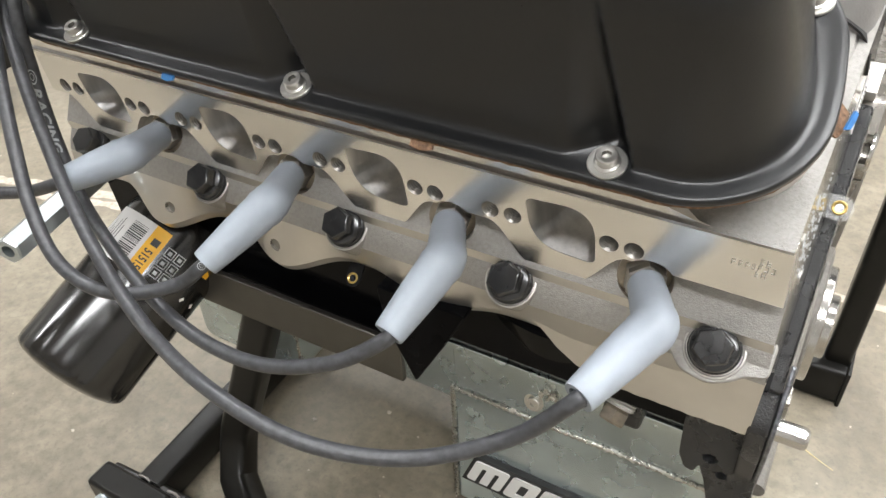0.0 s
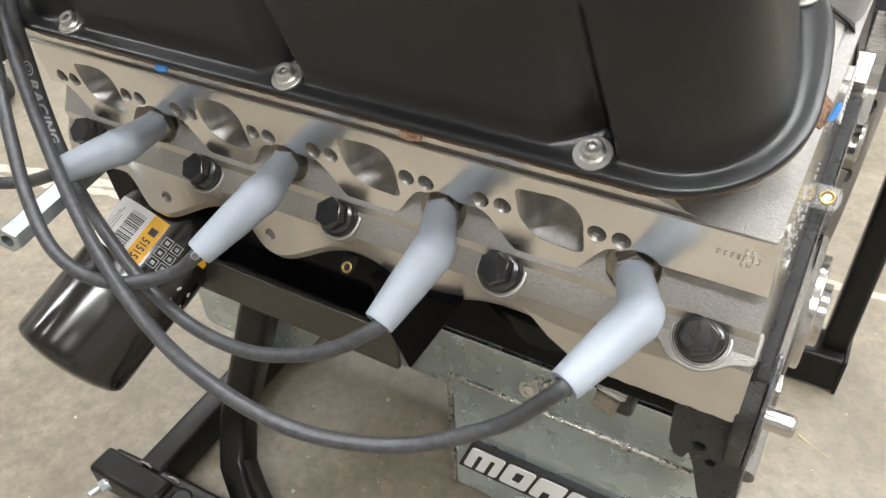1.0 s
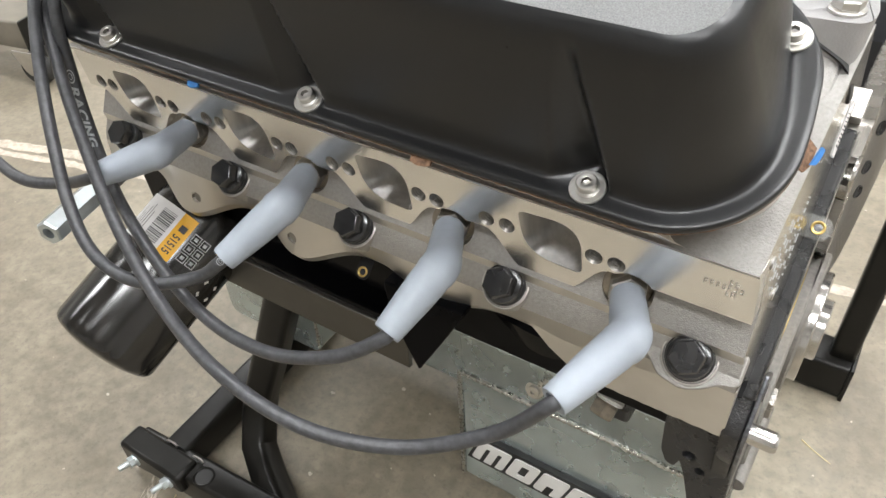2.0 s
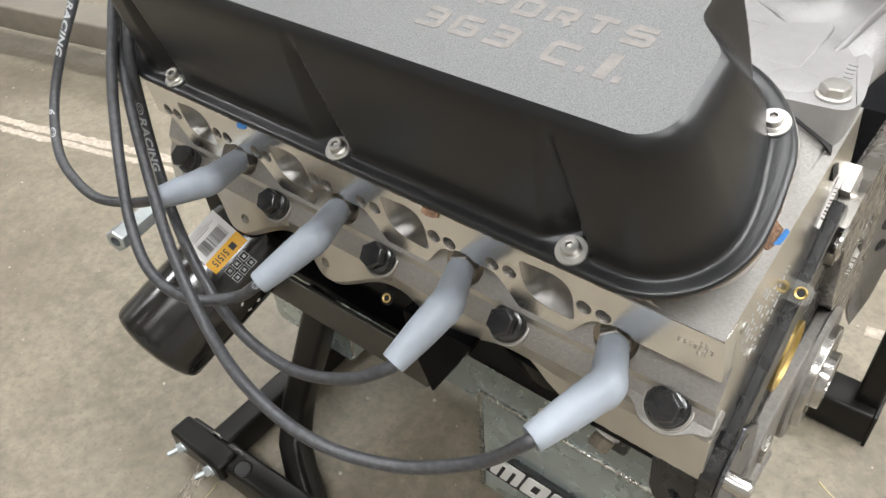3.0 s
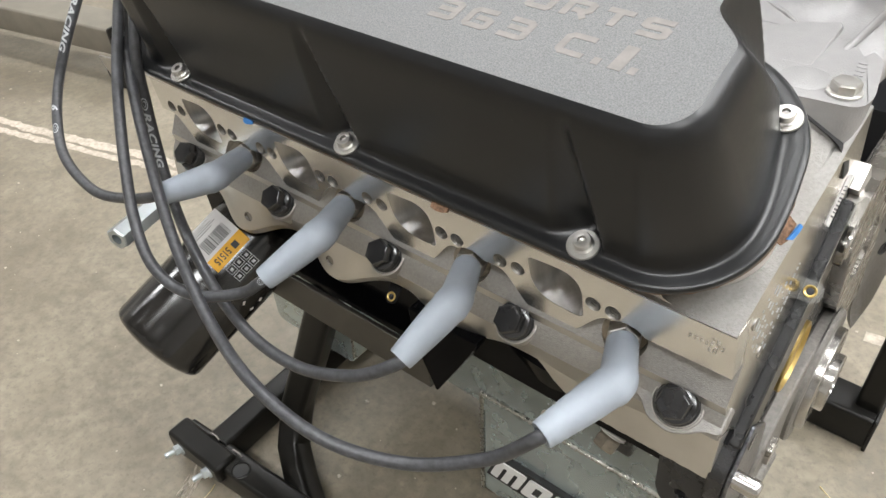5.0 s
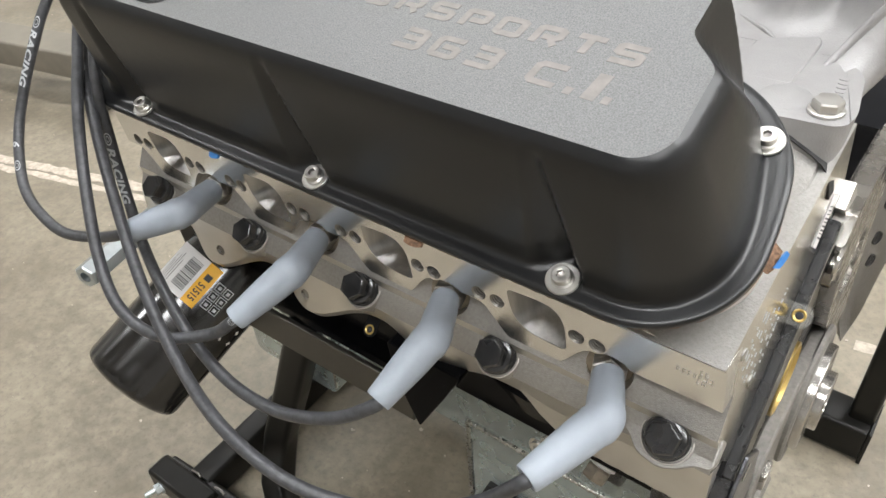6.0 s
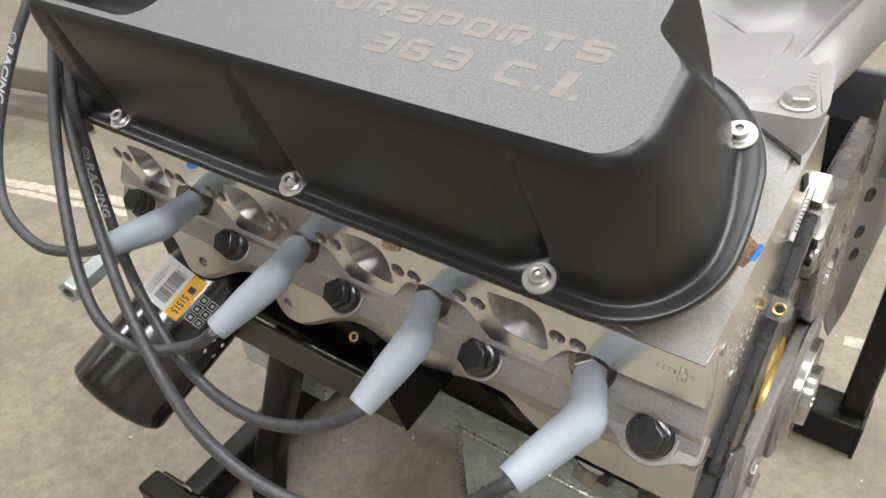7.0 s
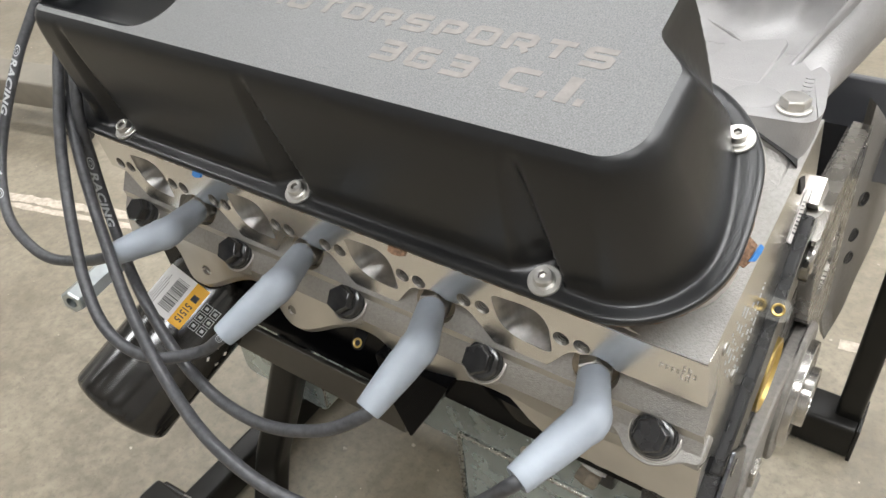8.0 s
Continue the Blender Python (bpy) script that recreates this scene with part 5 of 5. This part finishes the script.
# ---- intake manifold ----
def intake_manifold():
    mf = thing("intake_manifold", "bright cast aluminium intake manifold with rounded runners", "intake manifold", (0.3, 0.2, 0.12))
    flange = [(0.122, 0.112), (0.138, 0.132), (0.165, 0.136), (0.30, 0.136), (0.30, 0.06), (0.15, 0.070)]
    part("base", loft(bmesh.new(), [[Vector((x, y, z)) for y, z in flange] for x in (0.02, 0.446)]), INTAKE, mf, smooth=30, bevel=0.004)
    ear = round_poly([(0.395, 0.1110), (0.4690, 0.1190), (0.4720, 0.134), (0.4640, 0.181), (0.4515, 0.193), (0.395, 0.189)], [0.004, 0.008, 0.008, 0.008, 0.006, 0.004])
    fall = [min(max((x - 0.430) / 0.040, 0), 1) for x, y in ear]
    low = [Vector((x - 0.003 * t, y - 0.003, 0.1150 - 0.0150 * t ** 1.2)) for (x, y), t in zip(ear, fall)]
    part("ear", loft(bmesh.new(), [low, [Vector((x, y, 0.1362)) for x, y in ear]]), INTAKE, mf, "rounded ear with a bolt", bevel=0.003)
    part("round_boss", lathe(bmesh.new(), [(0.0135, 0.12), (0.0135, 0.1363), (0.0125, 0.1367)], Matrix.Translation((0.4355, 0.1375, 0)), 36), INTAKE, mf)
    pad = round_poly([(0.4330, 0.152), (0.4335, 0.208), (0.4285, 0.2155), (0.400, 0.213), (0.395, 0.150)], [0.003, 0.004, 0.004, 0.006, 0.006], 8)
    part("pad", loft(bmesh.new(), [[Vector((x, y, 0.12)) for x, y in pad], [Vector((x, y, 0.1361 + 0.0026 * min(max((x - 0.397) / 0.036, 0), 1) * min(max((y - 0.150) / 0.03, 0.1), 1))) for x, y in pad]]), INTAKE, mf, "low raised pad", bevel=0.0010)
    # end seal hanging out under the ear
    seal = [(0.424, 0.1132, 0.1340), (0.437, 0.1138, 0.1300), (0.451, 0.1144, 0.1230), (0.4640, 0.1152, 0.1150), (0.4692, 0.1165, 0.1055), (0.4715, 0.1185, 0.0940)]
    part("end_seal", loft(bmesh.new(), [[p + Vector(q) for q in ((0, 0, 0), (0.0012, -0.0012, 0.0010), (0.0012, 0.008, 0.0010), (0, 0.008, 0))] for p in spline(seal, 24)]), RUBBER, mf, "thin dark end seal", smooth=50)
    # a thin rib climbs towards the plenum, with a broad shoulder beside it
    rib = []
    for y, x, z in ((0.178, 0.4405, 0.1345), (0.188, 0.4435, 0.1385), (0.198, 0.4503, 0.1505), (0.205, 0.4590, 0.1655), (0.216, 0.4710, 0.1870), (0.232, 0.486, 0.215)):
        rib.append([Vector((x - 0.0028, y, z - 0.03)), Vector((x + 0.0028, y, z - 0.03)), Vector((x + 0.0018, y, z)), Vector((x - 0.0018, y, z))])
    part("rib", loft(bmesh.new(), rib), INTAKE, mf, "thin climbing rib", bevel=0.0012)
    sh = []
    for y, x0, z0, x1, z1 in ((0.172, 0.442, 0.1330, 0.4640, 0.1320), (0.188, 0.4445, 0.1355, 0.4660, 0.1350), (0.198, 0.4515, 0.1460, 0.4710, 0.1420), (0.206, 0.4600, 0.1610, 0.4780, 0.1540), (0.217, 0.4720, 0.1810, 0.4880, 0.1710), (0.234, 0.488, 0.209, 0.502, 0.196)):
        sh.append([Vector((x0, y + 0.020, z0 - 0.030)), Vector((x1 - 0.004, y + 0.020, z1 - 0.026)), Vector((x1 + 0.001, y + 0.006, z1 - 0.010)), Vector((x1 - 0.002, y + 0.001, z1 - 0.002)), Vector((x0 + 0.010, y, z0 + 0.002)), Vector((x0, y, z0))])
    part("shoulder", loft(bmesh.new(), sh), INTAKE, mf, smooth=70)
    # the casting rises behind the pad, hollowed by two rounded troughs
    apron = []
    for i in range(41):
        x = 0.330 + 0.119 * i / 40
        hollow = 0.020 * math.exp(-((x - 0.4300) / 0.0105) ** 2) + 0.026 * math.exp(-((x - 0.3830) / 0.0160) ** 2)
        apron.append([Vector((x + (z - 0.136) * 0.30 * min(max((x - 0.42) / 0.03, 0), 1), y + hollow * min(1, (z - 0.1362) / 0.012) + 0.006, z)) for y, z in ((0.190, 0.1362), (0.200, 0.1372), (0.206, 0.1400), (0.210, 0.146), (0.213, 0.156), (0.217, 0.172), (0.223, 0.195), (0.232, 0.25))] + [Vector((x, 0.31, 0.25)), Vector((x, 0.31, 0.11)), Vector((x, 0.19, 0.11))])
    part("apron", loft(bmesh.new(), apron), INTAKE, mf, "smooth hollowed casting rising to the plenum", smooth=60)
    part("fin", loft(bmesh.new(), [[Vector((x, y, z)) for z in (0.134, zt)] + [Vector((x, y + 0.006, z)) for z in (zt - 0.001, 0.134)] for x, y, zt in ((0.350, 0.236, 0.141), (0.376, 0.2215, 0.1405), (0.398, 0.2075, 0.1395), (0.4085, 0.2010, 0.1370))]), INTAKE, mf, "low cast fin", smooth=40, bevel=0.0008)
    rng = random.Random(21)
    bm = bmesh.new()
    for k in range(5):
        x, y = 0.4555 - 0.0006 * k, 0.1490 + 0.0050 * k
        prism(bm, rounded(x, y, x + 0.0050, y + 0.0036, 0.0012, 3), 0.1358, 0.1366)
    part("cast_mark", bm, INTAKE, mf, "small raised casting mark", smooth=0)
    part("plenum", loft(bmesh.new(), [[Vector((x, y, z)) for x, y in rounded(0.20, 0.25, 0.440, 0.42, 0.04)] for z in (0.16, 0.25)]), INTAKE, mf, bevel=0.008)
    m = Matrix.Translation((0.4572, 0.1315, 0.1364))
    part("washer", lathe(bmesh.new(), [(0.0092, 0), (0.0092, 0.0014), (0.0086, 0.0018), (0.006, 0.0018)], m, 32), STEEL, mf)
    part("hex_bolt", lathe(bmesh.new(), [(0.0074, 0.0018), (0.0079, 0.0026), (0.0079, 0.0062), (0.0072, 0.0071), (0.0040, 0.0072)], m, 6, 0.3), STEEL, mf, "steel hex bolt", smooth=20)


intake_manifold()

# ---- engine stand ----
def square_tube(path, size, r=0.006):
    ring = rounded(-size / 2, -size / 2, size / 2, size / 2, r, 3)
    return sweep(bmesh.new(), [Vector(p) for p in path], 1.0, ring=ring)


def bar_between(a, b, w, h, up=(0, 0, 1), r=0.005):
    """A straight tube of w across and h high."""
    a, b = Vector(a), Vector(b)
    z = (b - a).normalized()
    y = (Vector(up) - z * z.dot(Vector(up))).normalized()
    x = y.cross(z)
    ring = rounded(-w / 2, -h / 2, w / 2, h / 2, r, 4)
    return loft(bmesh.new(), [[p + x * q[0] + y * q[1] for q in ring] for p in (a, b)])


def engine_stand():
    st = thing("engine_stand", "black painted steel tube engine stand on the floor", "engine stand", (0.1, 0.1, FLOOR))
    part("foot_bar", bar_between((-0.055, -0.072, FLOOR + 0.022), (0.44, -0.045, FLOOR + 0.022), 0.030, 0.040), STAND_BLACK, st, "black foot tube lying on the floor")
    part("cap_plate", box(bmesh.new(), (-0.062, -0.0905, FLOOR + 0.022), (0.0245, -0.0625, FLOOR + 0.048)), STAND_BLACK, st, bevel=0.004)
    part("cross_tube", bar_between((-0.010, -0.060, FLOOR + 0.026), (-0.022, 0.42, FLOOR + 0.026), 0.030, 0.038), STAND_BLACK, st)
    part("leg", square_tube([(0.135, -0.058, FLOOR + 0.020), (0.085, -0.030, FLOOR + 0.024), (0.058, -0.012, FLOOR + 0.034), (0.048, 0.006, FLOOR + 0.056), (0.0475, 0.016, FLOOR + 0.080), (0.0725, 0.0265, -0.2350), (0.0960, 0.0370, -0.1600), (0.1045, 0.0390, -0.1330)], 0.029), STAND_BLACK, st, "bent black leg reaching up beside the pan")
    for x, y in ((-0.043, -0.0905), (0.006, -0.0905)):
        m = frame_of((-0.25, -1, 0.05), (x, y, FLOOR + 0.032))
        bolt = part("bolt", lathe(bmesh.new(), [(0.0031, 0), (0.0031, 0.0165), (0.0026, 0.0175)], m, 16), ZINC_BRIGHT, st, "zinc bolt and nut")
        part("nut", lathe(bmesh.new(), [(0.0060, 0.001), (0.0060, 0.0060), (0.0054, 0.0066)], m, 6), ZINC_BRIGHT, bolt, smooth=20)
        part("washer", lathe(bmesh.new(), [(0.0078, -0.002), (0.0078, 0.001)], m, 24), ZINC_BRIGHT, bolt)
    # Flat ink-black disc on the tube paints the shade of an open hole.
    hole = part("tube_hole_shade", lathe(bmesh.new(), [(0.0085, 0), (0.0085, 0.0007)], Matrix.Translation((0.041, -0.071, FLOOR + 0.0415)), 28), INK, st, "black disc painting the shade of a round tube hole")
    rim = [circle(r, 32, Matrix.Translation((0.041, -0.071, FLOOR + 0.0415)), h) for r, h in ((0.0112, 0.0), (0.0108, 0.0012), (0.0096, 0.0016), (0.0086, 0.0006))]
    part("hole_rim", loft(bmesh.new(), rim, caps=False), STAND_BLACK, hole, "glossy rolled rim", smooth=60)
    for k, (x, y) in enumerate(((-0.0128, -0.0615), (0.0245, -0.0610))):
        part("weld_bead", weld([(x - 0.008, y, FLOOR + 0.0462), (x, y + 0.001, FLOOR + 0.0470), (x + 0.007, y, FLOOR + 0.0460)], 30 + k, 0.0013), THREAD, st, "silver weld bead", smooth=60)
    part("rear_post", bar_between((0.535, 0.405, FLOOR + 0.03), (0.535, 0.405, 0.62), 0.026, 0.032, up=(0, 1, 0)), STAND_BLACK, st, "black upright tube behind the engine")
    part("rear_foot", bar_between((0.46, 0.398, FLOOR + 0.024), (0.546, 0.398, FLOOR + 0.024), 0.046, 0.046), STAND_BLACK, st)
    part("end_cap", box(bmesh.new(), (0.5465, 0.373, FLOOR), (0.5505, 0.423, FLOOR + 0.05)), STAND_BLACK, st, bevel=0.001)
    part("head_plate", box(bmesh.new(), (0.400, 0.352, -0.03), (0.560, 0.360, 0.057)), PANEL, st, "dark plate behind the engine", bevel=0.002)


engine_stand()

# ---- hoist leg in the background ----
def hoist():
    h = thing("engine_hoist", "dull grey steel hoist leg with black end and caster", "engine hoist", (-1.2, 0.45, FLOOR))
    a, b = Vector((-4.6, -0.304, FLOOR + 0.0975)), Vector((-0.905, 0.435, FLOOR + 0.0975))
    part("leg_tube", bar_between(a, b, 0.08, 0.055, r=0.005), HOIST, h, "dull grey rectangular tube")
    d = (b - a).normalized()
    part("end_plate", bar_between(b + d * 0.001, b + d * 0.006, 0.084, 0.060, r=0.005), STAND_BLACK, h)
    c = Vector((-0.900, 0.400, FLOOR + 0.0325))
    m = frame_of((0.2, -1, 0), c)
    wheel = part("caster_wheel", lathe(bmesh.new(), [(0.028, -0.012), (0.032, -0.009), (0.032, 0.009), (0.028, 0.012)], m, 40), RUBBER, h, "black caster wheel")
    part("hub", lathe(bmesh.new(), [(0.010, -0.015), (0.010, 0.015)], m, 20), STEEL, wheel)
    plate = round_poly([(-0.030, 0.040), (0.026, 0.040), (0.012, 0.0), (0.0, -0.010), (-0.012, 0.0)], 0.004)
    for side in (-0.019, 0.0155):
        part("fork", loft(bmesh.new(), [[c + Vector((0.98 * x + 0.196 * q * -1, 0.196 * x - 0.98 * q * -1, z)) for x, z in plate] for q in (side, side + 0.0035)]), STEEL, h, "bright pressed caster fork", bevel=0.0008)


hoist()
